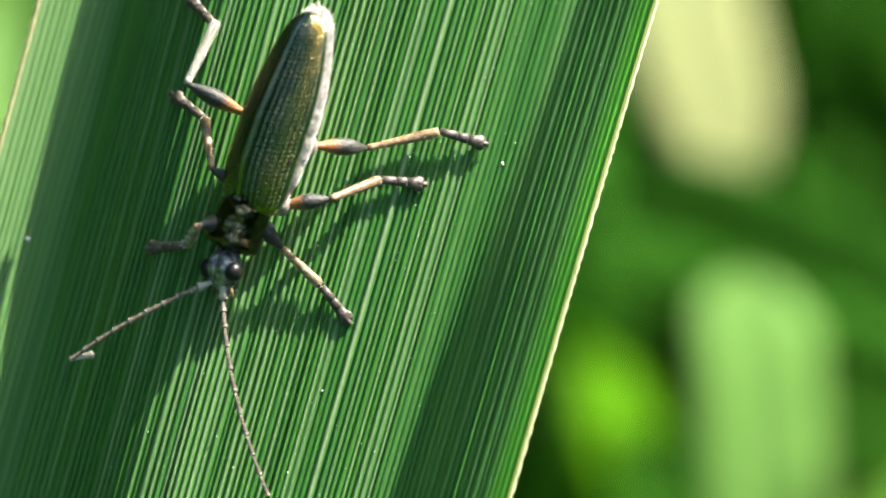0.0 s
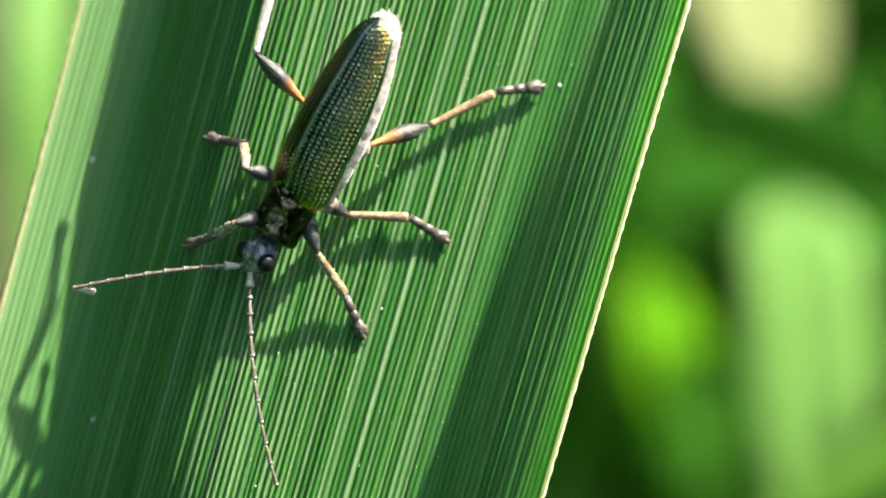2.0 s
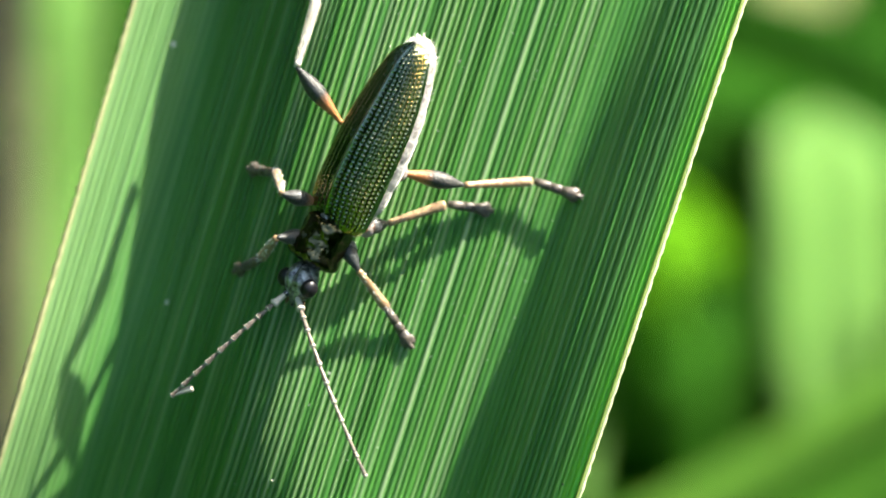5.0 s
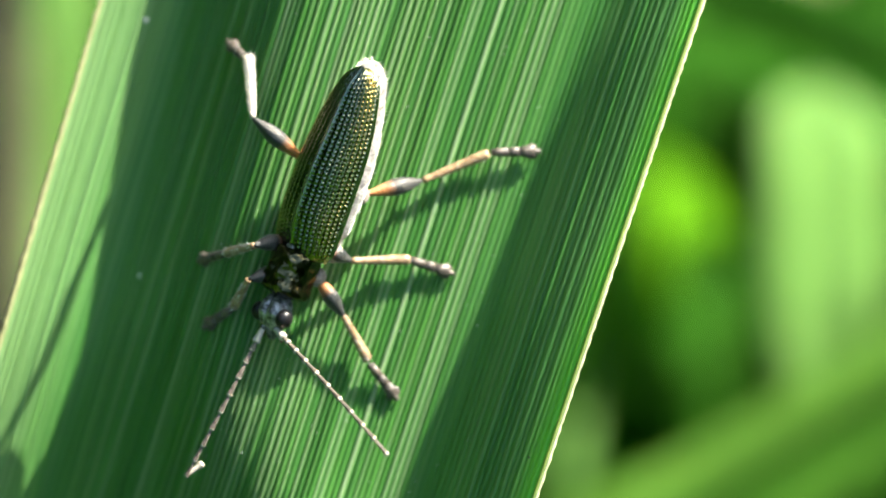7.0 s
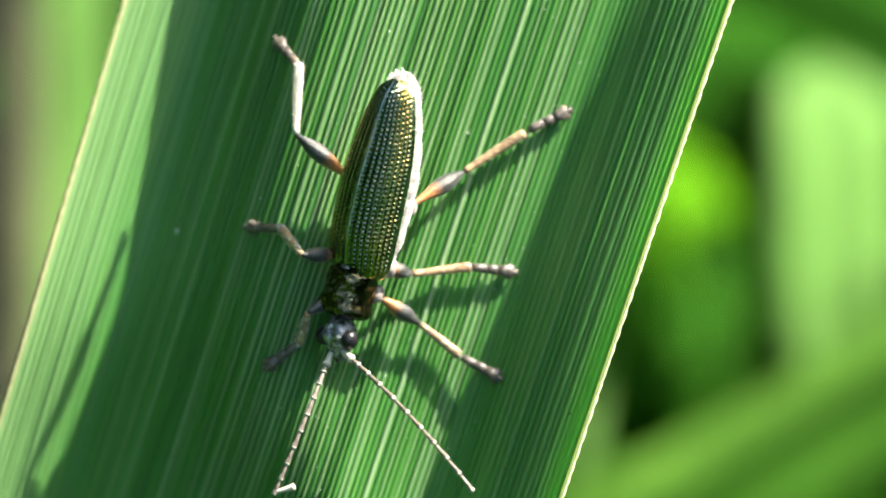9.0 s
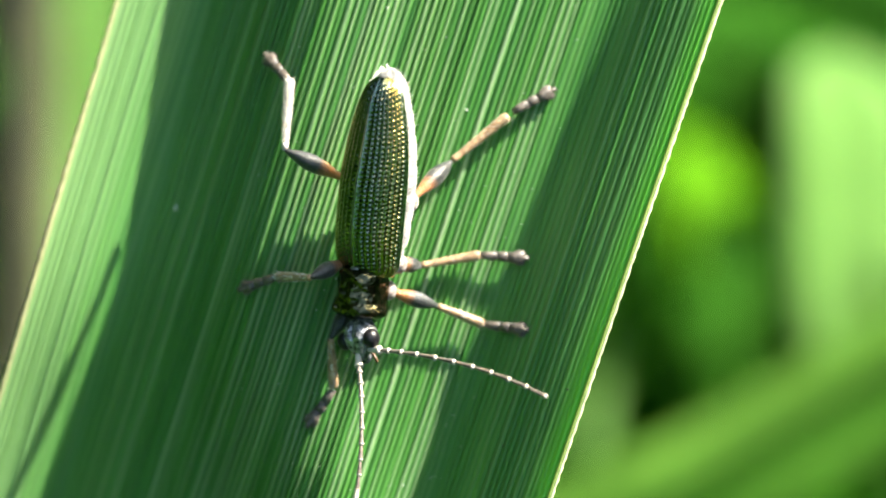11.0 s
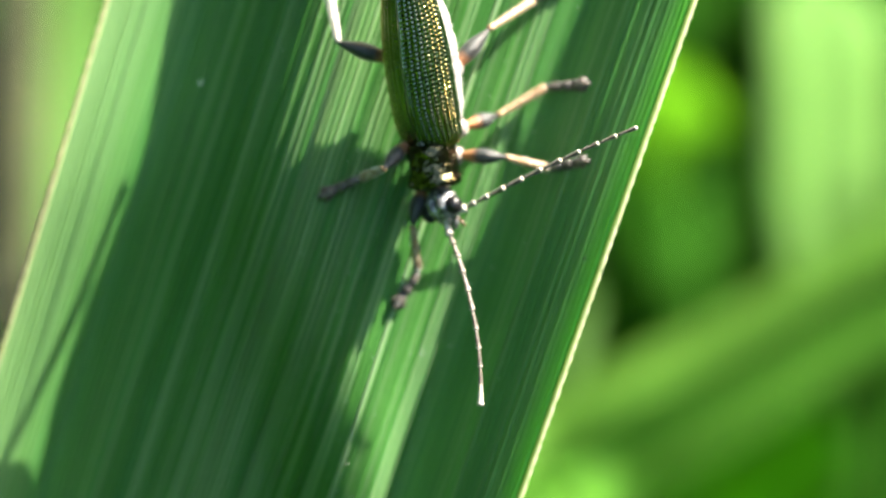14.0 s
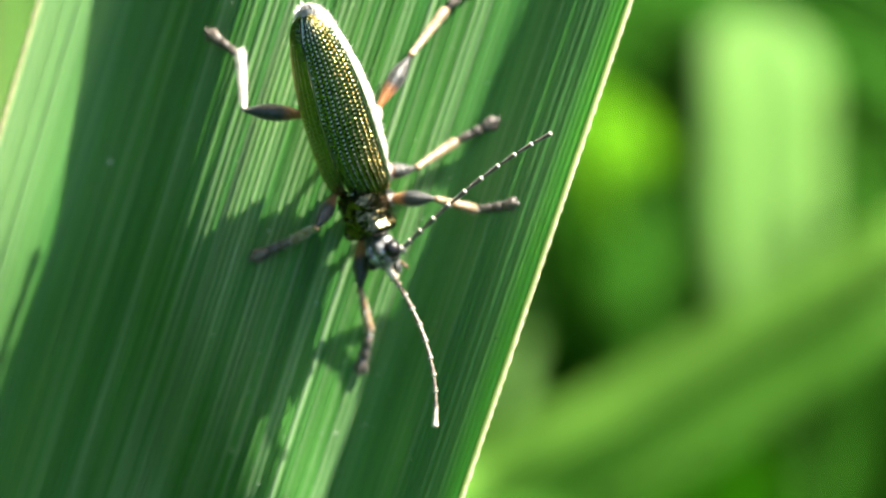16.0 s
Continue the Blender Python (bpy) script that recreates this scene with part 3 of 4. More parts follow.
def shield():
    """The pronotum: a squarish metallic collar with a groove and knobbed front corners."""
    bm = bmesh.new()
    rows, cols = 60, 80
    rings = []
    for i in range(rows):
        f = i / (rows - 1)
        y = -0.12 + 1.5 * f
        w = 0.72 - 0.06 * math.sin(math.pi * f) + 0.12 * math.exp(-((f - 0.85) / 0.12) ** 2)
        h = 0.68 + 0.08 * math.sin(math.pi * f)
        close = math.sqrt(max(0.03, 1 - abs(2 * f - 1) ** 9))
        ring = []
        for k in range(cols):
            a = 2 * math.pi * k / cols
            c, s = math.cos(a), math.sin(a)
            x = w * math.copysign(abs(c) ** 0.85, c)
            z = h * math.copysign(abs(s) ** 0.85, s)
            if s > 0:
                z -= 0.07 * math.exp(-(x / 0.07) ** 2) * math.sin(math.pi * f)
                z -= 0.10 * math.exp(-((abs(x) - 0.45) / 0.1) ** 2) * math.exp(-((f - 0.45) / 0.14) ** 2)
                z += 0.06 * noise.noise((x * 5, f * 8, 2)) + 0.02 * noise.noise((x * 10, f * 14, 5)) + 0.01 * noise.noise((x * 24, f * 30, 8))
                z += 0.07 * math.exp(-((abs(x) - 0.5) / 0.14) ** 2) * math.exp(-((f - 0.82) / 0.1) ** 2)
            dent = close * (1 + 0.05 * noise.noise((c * 3, s * 3, f * 4)) + 0.024 * noise.noise((c * 7, s * 7, f * 10)))
            ring.append(bm.verts.new((x * dent, y, z * dent)))
        rings.append(ring)
    for a, b in zip(rings, rings[1:]):
        for k in range(cols):
            bm.faces.new((a[k], a[(k + 1) % cols], b[(k + 1) % cols], b[k]))
    bm.faces.new(list(reversed(rings[0])))
    bm.faces.new(rings[-1])
    bmesh.ops.recalc_face_normals(bm, faces=bm.faces)
    return bm


def skull():
    bm = bmesh.new()
    ball(bm, (0, 0.5, 0), (0.5, 0.62, 0.46), 40, 30)
    for v in bm.verts:
        x, y, z = v.co
        if y > 0.6:
            v.co.x *= 1 - 0.35 * (y - 0.6)
            v.co.z -= 0.3 * (y - 0.6)
        if z > 0:
            v.co.z += -0.08 * math.exp(-(x / 0.06) ** 2) + 0.05 * math.exp(-((abs(x) - 0.2) / 0.1) ** 2) * math.exp(-((y - 0.55) / 0.25) ** 2)
        v.co += v.co.normalized() * 0.02 * noise.noise(v.co * 14)
    return bm


def hairs():
    """Short white hairs along both flanks and the tail."""
    rng = random.Random(3)
    verts, faces = [], []
    for i in range(700):
        f = 0.1 + 0.9 * rng.random() if rng.random() < 0.7 else 0.85 + 0.15 * rng.random()
        a = rng.uniform(-0.5, 0.9)
        side = rng.choice((-1, 1))
        w = abdomen_half(f) * 0.985
        p = Vector((side * w * math.cos(a), 0.15 - f * (WING_LEN + 0.36), -0.3 + 0.1 * f + 0.62 * w * math.sin(a)))
        way = Vector((side * math.cos(a), -0.7 - 1.2 * max(0, f - 0.8) * 5 + rng.uniform(-0.4, 0.4), math.sin(a) + rng.uniform(-0.3, 0.3))).normalized()
        tip = p + way * rng.uniform(0.05, 0.17)
        q = way.orthogonal().normalized() * 0.009
        r = way.cross(q).normalized() * 0.009
        k = len(verts)
        verts += [(p + q) * MM, (p - q * 0.5 + r) * MM, (p - q * 0.5 - r) * MM, tip * MM]
        faces += [(k, k + 1, k + 3), (k + 1, k + 2, k + 3), (k + 2, k, k + 3), (k + 2, k + 1, k)]
    return mesh_of("hair", verts, faces, HAIR, smooth=False)


LEGS = {}
FEELERS = {}
SIZES = {"hind": (2.1, 2.1, 1.5, 0.25), "middle": (1.5, 1.75, 1.45, 0.22), "front": (1.65, 1.5, 1.4, 0.23)}
HIPS = {"hind": (0.78, -2.1, -0.62), "middle": (0.66, -0.25, -0.55), "front": (0.42, 0.6, -0.5)}


def femur(length, fat):
    bm = bmesh.new()
    st = []
    for i in range(24):
        f = i / 23
        r = 0.075 + fat * 0.72 * math.sin(math.pi * min(1, f * 1.02) ** 1.35) ** 1.4
        if f > 0.94:
            r *= math.sqrt(max(0.1, 1 - ((f - 0.94) / 0.065) ** 2))
        st.append((f * length, max(r, 0.04), 0, 0.05 * math.sin(math.pi * f)))
    lathe(bm, st, 16)
    return bm


def tibia(length, tufts=200):
    """Shin that widens to the ankle, with a fringe of pale hairs and an end spur."""
    bm = bmesh.new()
    st = []
    for i in range(18):
        f = i / 17
        r = 0.08 + 0.075 * f ** 0.7 + 0.02 * math.exp(-((f - 0.03) / 0.05) ** 2)
        if f > 0.96:
            r *= 0.8
        st.append((f * length, r, 0, -0.06 * math.sin(math.pi * f) * length / 2))
    lathe(bm, st, 14, 0.85)
    rng = random.Random(2)
    for i in range(tufts):
        f, a = rng.uniform(0.08, 1), rng.uniform(0, 2 * math.pi)
        r = 0.078 + 0.072 * f ** 0.7
        p = Vector((r * math.cos(a), f * length, 0.85 * r * math.sin(a) - 0.06 * math.sin(math.pi * f) * length / 2))
        d = Vector((math.cos(a), 1.3, math.sin(a))).normalized() * rng.uniform(0.06, 0.14)
        q = Vector((-math.sin(a), 0, math.cos(a))) * 0.008
        face = bm.faces.new([bm.verts.new(p + q), bm.verts.new(p - q), bm.verts.new(p + d)])
        face.material_index = 1
    return bm


def tarsus(length):
    """Foot of four joints: three flared pads, a slim claw joint and two claws."""
    bm = bmesh.new()
    y = 0
    for ln, r0, r1, flat in ((0.34, 0.105, 0.145, 0.8), (0.24, 0.12, 0.155, 0.75), (0.34, 0.13, 0.22, 0.55)):
        ln *= length
        lathe(bm, [(y, r0, 0, 0), (y + ln * 0.5, (r0 + r1) / 2, 0, 0), (y + ln * 0.9, r1, 0, 0), (y + ln, r1 * 0.75, 0, 0)], 10, flat)
        y += ln * 0.92
    for s in (-1, 1):
        ball(bm, (s * 0.11, y - 0.06, -0.02), (0.12, 0.17, 0.08), 10, 8)
    rest = length - y
    lathe(bm, [(y - 0.12, 0.06, 0, 0.05), (y + rest * 0.6, 0.08, 0, 0.05), (y + rest * 0.85, 0.06, 0, 0.03)], 8)
    for s in (-1, 1):
        lathe(bm, [(y + rest * 0.75, 0.03, s * 0.03, 0.02), (y + rest * 0.95, 0.022, s * 0.08, 0.0), (y + rest * 1.1, 0.008, s * 0.12, -0.06)], 6)
    return bm


def feeler_joint(length, thick):
    bm = bmesh.new()
    return lathe(bm, [(0, thick * 0.5, 0, 0), (length * 0.12, thick * 0.62, 0, 0), (length * 0.6, thick * 0.82, 0, 0),
                      (length * 0.8, thick * 0.98, 0, 0), (length * 0.88, thick * 1.14, 0, 0), (length * 0.95, thick * 1.05, 0, 0), (length, thick * 0.6, 0, 0)], 10)


JOINTS = [0.50, 0.30, 0.44, 0.52, 0.60, 0.60, 0.60, 0.58, 0.56, 0.54, 0.60]


def build_beetle():
    b = new("beetle")
    tagged(b, "slender bronze-green metallic reed beetle walking on the leaf", "beetle")
    for side in (-1, 1):
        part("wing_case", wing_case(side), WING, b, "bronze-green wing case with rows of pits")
    part("abdomen", abdomen(), BELLY, b, "silver-grey downy abdomen")
    part("hair", hairs(), HAIR, b, "short white hairs along the flanks")
    tagged(b.children[-1], kind="stuff")
    bm = bmesh.new()
    ball(bm, (0, -0.02, 0.62), (0.17, 0.2, 0.06))
    part("scutellum", bm, HEAD, b, "small dark plate between the wing cases")
    sh = part("pronotum", shield(), SHIELD, b, "bronze metallic neck shield")
    hd = part("head", skull(), HEAD, b, "black head with silvery down")
    for side in (-1, 1):
        bm = bmesh.new()
        ball(bm, (side * 0.46, 0.6, 0.1), (0.24, 0.28, 0.27), 22, 16)
        part("eye", bm, EYE, hd, "bulging black eye")
        bm = bmesh.new()
        lathe(bm, [(0.86, 0.11, side * 0.14, -0.2), (1.12, 0.1, side * 0.13, -0.24), (1.26, 0.04, side * 0.05, -0.26)], 8)
        part("mandible", bm, HEAD, hd)
        bm = bmesh.new()
        lathe(bm, [(0.92, 0.04, side * 0.22, -0.25), (1.1, 0.05, side * 0.32, -0.28), (1.2, 0.045, side * 0.35, -0.32), (1.26, 0.015, side * 0.35, -0.34)], 8)
        part("palp", bm, PALP, hd, "short brown mouth feeler")
    for pair in ("hind", "middle", "front"):
        fl, tl, al, fat = SIZES[pair]
        meshes = None
        for side, word in ((1, "right"), (-1, "left")):
            bm = bmesh.new()
            ball(bm, (0, 0, 0), (0.26, 0.3, 0.28), 14, 10)
            hip = part("leg", bm, COXA, b, "orange-brown and grey leg with downy hip")
            if meshes is None:
                # right hind shin: pale lit colour and dense white hairs stand for sun
                fe, ti, ta = part("femur", femur(fl, fat), FEMUR[pair], hip, "swollen thigh, orange at the root, dark grey at the end"), \
                    part("tibia", tibia(tl, 1500 if pair == "hind" else 90), SHIN_SUNLIT if pair == "hind" else TIBIA, hip, "slender hairy shin; sunlight painted into the hind one"), part("tarsus", tarsus(al), TARSUS, hip, "dark grey padded foot with two claws")
                ti.data.materials.append(HAIR)
                meshes = (fe.data, ti.data, ta.data)
            else:
                fe = part("femur", meshes[0], FEMUR[pair], hip, "swollen thigh, orange at the root, dark grey at the end")
                ti = part("tibia", tibia(tl, 140), TIBIA, hip, "slender orange-brown hairy shin") if pair == "hind" else part("tibia", meshes[1], TIBIA, hip, "slender orange-brown hairy shin")
                if pair == "hind":
                    ti.data.materials.append(HAIR)
                ta = part("tarsus", meshes[2], TARSUS, hip, "dark grey padded foot with two claws")
            LEGS[pair + "_" + word] = (hip, fe, ti, ta, Vector(HIPS[pair]), side)
    for side, word in ((1, "right"), (-1, "left")):
        bm = bmesh.new()
        ball(bm, (0, 0, 0), (0.1, 0.1, 0.1), 12, 8)
        root = part("antenna", bm, HEAD, b, "long jointed grey antenna with pale joint rings")
        segs = []
        for i, ln in enumerate(JOINTS):
            pale = i == 0 or (i == 10 and word == "right")
            seg = part("segment", feeler_joint(ln, 0.088 - 0.0025 * i + (0.035 if pale else 0)), JOINT if pale else FEELER, root, "pale downy feeler joint" if pale else "")
            seg.data.materials.append(JOINT)
            for p in seg.data.polygons:
                if p.center.y > 0.89 * ln * MM:
                    p.material_index = 1
            segs.append(seg)
        FEELERS[word] = (root, segs)
    return b, sh, hd


BEETLE, SHIELD_PART, HEAD_PART = build_beetle()


# ---- what moves ----
TIMES = [0, 0.5, 1, 1.5, 2, 2.5, 3, 3.5, 4, 4.5, 7, 7.5, 8, 8.5, 11, 11.5, 12, 12.5, 13, 13.5, 14, 14.5, 15, 15.5, 16]
# the beetle's neck: x, y in millimetres, heading in degrees
NECK = [(-1.35, 8.36, 158.01), (-1.22, 8.02, 154.46), (-1.24, 7.82, 153.68), (-1.66, 6.92, 151.94), (-1.81, 6.30, 151.08), (-1.83, 5.71, 151.47),
    (-2.33, 4.72, 158.33), (-2.59, 4.61, 153.99), (-2.86, 3.62, 157.65), (-3.02, 2.93, 153.74), (-3.12, 0.97, 159.84), (-2.88, 0.19, 163.29), (-2.73,
    -0.55, 168.22), (-2.76, -0.72, 166.23), (-2.34, -1.54, 174.28), (-2.07, -1.85, 177.70), (-1.96, -1.94, 181.30), (-1.64, -1.74, 184.66), (-1.52,
    -1.58, 186.46), (-1.33, -1.38, 189.40), (-1.12, -1.53, 189.96), (-0.89, -1.26, 194.73), (-0.95, -1.04, 191.58), (-0.74, -0.83, 194.37), (-0.56,
    -0.58, 197.61)]
# how far the tail is raised and how far the head is turned, in degrees
BEND = [(18.31, 6.48), (17.08, -4.37), (16.88, -4.10), (15.96, -2.74), (15.74, -4.40), (16.31, -6.08), (17.27, -6.48), (18.24, -1.76), (16.79, -3.36),
    (14.81, -2.08), (13.49, 0.33), (12.55, 2.81), (11.93, 0.11), (13.71, 0.96), (17.52, 10.07), (20.49, 11.04), (22.25, 14.99), (23.32, 9.15), (23.88,
    13.05), (24.03, 12.98), (23.97, 12.28), (24.52, 4.89), (26.36, 10.18), (27.91, 13.75), (28.91, 15.87)]
# knee, ankle and tip of each leg: x, y, z in millimetres
HIND_RIGHT_KNEE = [(-3.02, 11.8, 1.29), (-2.92, 11.9, 1.17), (-2.81, 11.82, 1.32), (-2.48, 11.21, 1.38), (-2.86, 10.45, 1.29), (-3.32, 9.4, 1.89), (-4.04, 8.55, 1.48),
          (-4.02, 8.32, 1.23), (-4.18, 7.91, 1.25), (-4.12, 7.49, 1.11), (-4.57, 4.79, 1.3), (-4.41, 4.16, 1.32), (-4.42, 3.73, 1.17), (-4.45, 3.29, 1.05),
          (-4.76, 1.87, 1.06), (-4.8, 1.47, 1.41), (-4.44, 1.4, 1.37), (-4.28, 1.44, 1.4), (-4.22, 1.51, 1.52), (-4.05, 1.53, 1.61), (-3.9, 1.29, 1.61),
          (-4.03, 1.52, 1.35), (-4.12, 1.47, 1.7), (-4.04, 1.6, 1.57), (-3.98, 1.68, 1.68)]
HIND_RIGHT_ANKLE = [(-2.23, 13.53, 0.69), (-2.12, 13.69, 0.69), (-2.18, 13.59, 0.69), (-2.18, 13.03, 0.69), (-2.40, 12.30, 0.69), (-3.14, 10.74,
    0.66), (-3.39, 10.19, 0.65), (-3.34, 10.11, 0.66), (-3.58, 9.71, 0.64), (-3.46, 9.36, 0.66), (-4.77, 6.46, 0.37), (-4.54, 5.96, 0.55), (-4.40,
    5.66, 0.62), (-4.42, 5.28, 0.63), (-4.67, 3.85, 0.63), (-4.53, 3.26, 0.66), (-4.53, 3.23, 0.66), (-4.54, 3.24, 0.66), (-4.54, 3.22, 0.66), (-4.42,
    3.16, 0.67), (-4.27, 2.93, 0.68), (-4.38, 3.35, 0.67), (-4.23, 3.08, 0.68), (-4.22, 3.31, 0.68), (-4.15, 3.29, 0.68)]
HIND_RIGHT_TIP = [(-2.64, 14.04, 0.34), (-2.77, 14.35, 0.3), (-2.72, 14.41, 0.31), (-2.73, 13.84, 0.33), (-2.89, 13.1, 0.33), (-3.92, 11.28, 0.04), (-3.94, 11.06, 0.06),
          (-3.86, 10.92, 0.13), (-4.07, 10.52, 0.03), (-3.88, 10.23, 0.18), (-5.59, 7.25, -0.73), (-5.41, 6.78, -0.47), (-5.12, 6.51, -0.09), (-5.19, 6.16, -0.1),
          (-5.35, 4.58, 0.02), (-5.17, 3.99, 0.07), (-5.24, 4.1, 0.0), (-5.18, 4.02, 0.06), (-5.07, 4.08, 0.13), (-4.95, 3.94, 0.21), (-4.8, 3.71, 0.28),
          (-4.96, 4.12, 0.19), (-5.03, 3.85, 0.18), (-4.96, 3.88, 0.21), (-4.97, 3.9, 0.2)]
HIND_LEFT_KNEE = [(1.96, 9.91, 0.50), (1.83, 9.61, 0.49), (1.91, 9.21, 0.56), (1.90, 8.78, 0.48), (1.99, 8.31, 0.47), (2.04, 7.99, 0.48), (1.13, 7.42,
    0.77), (0.93, 7.08, 0.82), (0.68, 6.44, 0.73), (0.67, 4.03, 0.93), (0.30, 3.03, 0.45), (0.44, 2.58, 0.45), (0.39, 2.12, 0.44), (0.40, 2.07, 0.43),
    (0.04, 1.61, 0.47), (0.23, 1.42, 0.55), (0.28, 1.47, 0.46), (0.35, 1.58, 0.49), (0.32, 1.81, 1.26), (0.24, 1.88, 1.21), (0.48, 1.76, 1.48), (0.45,
    2.05, 1.04), (0.67, 2.85, 0.67), (0.76, 3.20, 1.39), (0.82, 3.30, 1.32)]
HIND_LEFT_ANKLE = [(4.05, 10.34, 0.18), (4.03, 9.86, 0.17), (3.96, 9.73, 0.17), (3.92, 9.45, 0.17), (3.97, 9.25, 0.16), (3.89, 9.14, 0.16), (2.69,
    8.81, 0.26), (2.56, 8.36, 0.26), (2.25, 7.84, 0.27), (2.65, 4.19, 0.10), (2.30, 3.87, 0.13), (2.25, 3.72, 0.13), (2.16, 3.34, 0.12), (2.25, 3.24,
    0.11), (1.80, 3.06, 0.15), (1.80, 2.84, 0.14), (1.84, 2.93, 0.14), (1.83, 3.10, 0.15), (1.72, 3.02, 0.16), (1.74, 3.01, 0.16), (1.84, 2.73, 0.13),
    (1.95, 3.30, 0.15), (1.96, 4.51, 0.19), (1.80, 4.67, 0.21), (1.91, 4.79, 0.21)]
HIND_LEFT_TIP = [(5.47, 9.94, -0.27), (5.56, 9.32, -0.30), (5.52, 9.40, -0.29), (5.58, 9.43, -0.30), (5.49, 9.41, -0.29), (5.44, 9.45, -0.28), (4.18,
    9.33, -0.18), (4.08, 8.93, -0.18), (3.76, 8.50, -0.17), (4.13, 3.71, -0.06), (3.93, 3.92, -0.23), (3.92, 3.90, -0.23), (3.83, 3.86, -0.26), (3.79,
    3.96, -0.29), (3.20, 3.85, -0.28), (3.21, 3.63, -0.29), (3.22, 3.79, -0.29), (3.21, 3.90, -0.28), (3.07, 3.73, -0.27), (3.00, 3.82, -0.26), (3.12,
    3.54, -0.29), (3.22, 3.91, -0.28), (2.97, 5.57, -0.19), (2.81, 5.72, -0.17), (2.92, 5.83, -0.18)]
MIDDLE_RIGHT_KNEE = [(-2.37, 9.35, 1.50), (-2.69, 9.44, 1.39), (-2.66, 9.17, 1.21), (-2.65, 7.46, 2.11), (-3.16, 7.10, 2.19), (-3.17, 7.07, 2.10),
    (-3.65, 6.08, 1.46), (-3.68, 4.92, 2.14), (-4.04, 4.15, 2.09), (-4.51, 3.82, 2.11), (-4.46, 1.13, 2.00), (-4.61, 0.46, 2.28), (-4.47, -0.14,
    2.13), (-4.34, -0.17, 2.05), (-3.92, -1.77, 2.06), (-3.78, -2.58, 2.16), (-3.53, -2.77, 2.29), (-3.33, -2.72, 2.26), (-3.17, -2.64, 2.18), (-2.69,
    -2.43, 2.19), (-2.50, -2.35, 2.12), (-2.43, -2.23, 2.10), (-2.40, -2.14, 2.09), (-2.13, -1.99, 1.97), (-1.85, -1.68, 2.03)]
MIDDLE_RIGHT_ANKLE = [(-2.59, 10.88, 0.69), (-2.61, 11.04, 0.69), (-2.69, 10.84, 0.69), (-3.47, 8.00, 0.67), (-3.34, 7.95, 0.68), (-3.46, 8.03, 0.67),
    (-3.83, 7.63, 0.66), (-4.51, 5.12, 0.62), (-4.63, 4.84, 0.60), (-4.67, 4.66, 0.59), (-5.40, 0.91, 0.55), (-5.07, 0.85, 0.65), (-4.89, 0.70, 0.67),
    (-4.92, 0.72, 0.66), (-4.98, -1.78, 0.68), (-4.65, -2.89, 0.68), (-3.88, -3.05, 0.61), (-3.76, -3.00, 0.60), (-3.86, -2.92, 0.61), (-3.21, -2.69,
    0.55), (-3.20, -2.63, 0.55), (-3.14, -2.56, 0.55), (-3.12, -2.52, 0.54), (-3.01, -2.45, 0.53), (-2.56, -2.09, 0.49)]
MIDDLE_RIGHT_TIP = [(-3.25, 11.44, 0.32), (-3.23, 11.54, 0.32), (-3.25, 11.53, 0.32), (-4.64, 8.10, -0.10), (-4.45, 8.20, 0.06), (-4.33, 8.21, 0.14),
    (-4.41, 8.02, 0.11), (-5.86, 4.99, -0.85), (-5.69, 4.86, -0.64), (-5.68, 4.96, -0.65), (-6.68, 0.56, -1.05), (-6.17, 0.62, -0.44), (-6.03, 0.81,
    -0.30), (-5.96, 0.85, -0.22), (-6.22, -2.21, -0.06), (-6.24, -3.54, 0.08), (-4.95, -3.81, 0.37), (-4.92, -3.76, 0.37), (-5.33, -3.61, 0.35),
    (-4.67, -3.28, 0.36), (-4.45, -3.21, 0.35), (-4.44, -3.12, 0.35), (-4.46, -3.23, 0.35), (-4.52, -3.05, 0.35), (-3.89, -2.69, 0.30)]
MIDDLE_LEFT_KNEE = [(0.89, 8.44, 1.21), (0.71, 8.45, 0.68), (0.07, 6.91, 1.21), (-0.36, 6.25, 0.61), (-0.43, 5.83, 0.61), (-0.65, 5.06, 0.95), (-1.08,
    4.19, 0.76), (-1.19, 3.98, 0.94), (-1.36, 3.38, 0.74), (-1.51, 2.95, 0.67), (-1.74, 0.70, 0.83), (-1.36, 0.03, 0.95), (-1.25, -0.77, 0.47),
    (-1.21, -0.88, 0.63), (-0.83, -1.42, 0.40), (-0.73, -1.75, 0.85), (-0.61, -1.68, 0.59), (0.58, -0.92, 0.51), (0.36, -1.02, 0.32), (0.48, -0.90,
    0.70), (0.79, -0.73, 0.50), (1.01, -0.16, 0.43), (1.04, -0.11, 0.52), (1.08, 0.02, 0.85), (1.01, 0.04, 0.96)]
MIDDLE_LEFT_ANKLE = [(2.28, 9.02, 0.30), (2.30, 9.08, 0.30), (1.35, 6.11, 0.31), (1.42, 5.90, 0.29), (1.34, 5.70, 0.30), (0.80, 4.31, 0.31), (0.60,
    3.96, 0.32), (0.45, 4.01, 0.34), (0.29, 3.78, 0.35), (0.20, 3.61, 0.35), (-0.07, 0.73, 0.29), (0.23, 0.19, 0.23), (0.51, -0.72, 0.15), (0.47,
    -0.71, 0.16), (0.88, -1.11, 0.08), (0.79, -1.34, 0.08), (0.97, -1.11, 0.07), (2.12, -0.25, 0.00), (1.95, -0.32, -0.00), (2.00, -0.35, -0.00),
    (2.23, 0.14, 0.00), (2.35, 0.89, 0.01), (2.38, 0.89, 0.00), (2.34, 0.89, 0.01), (2.24, 0.87, 0.01)]
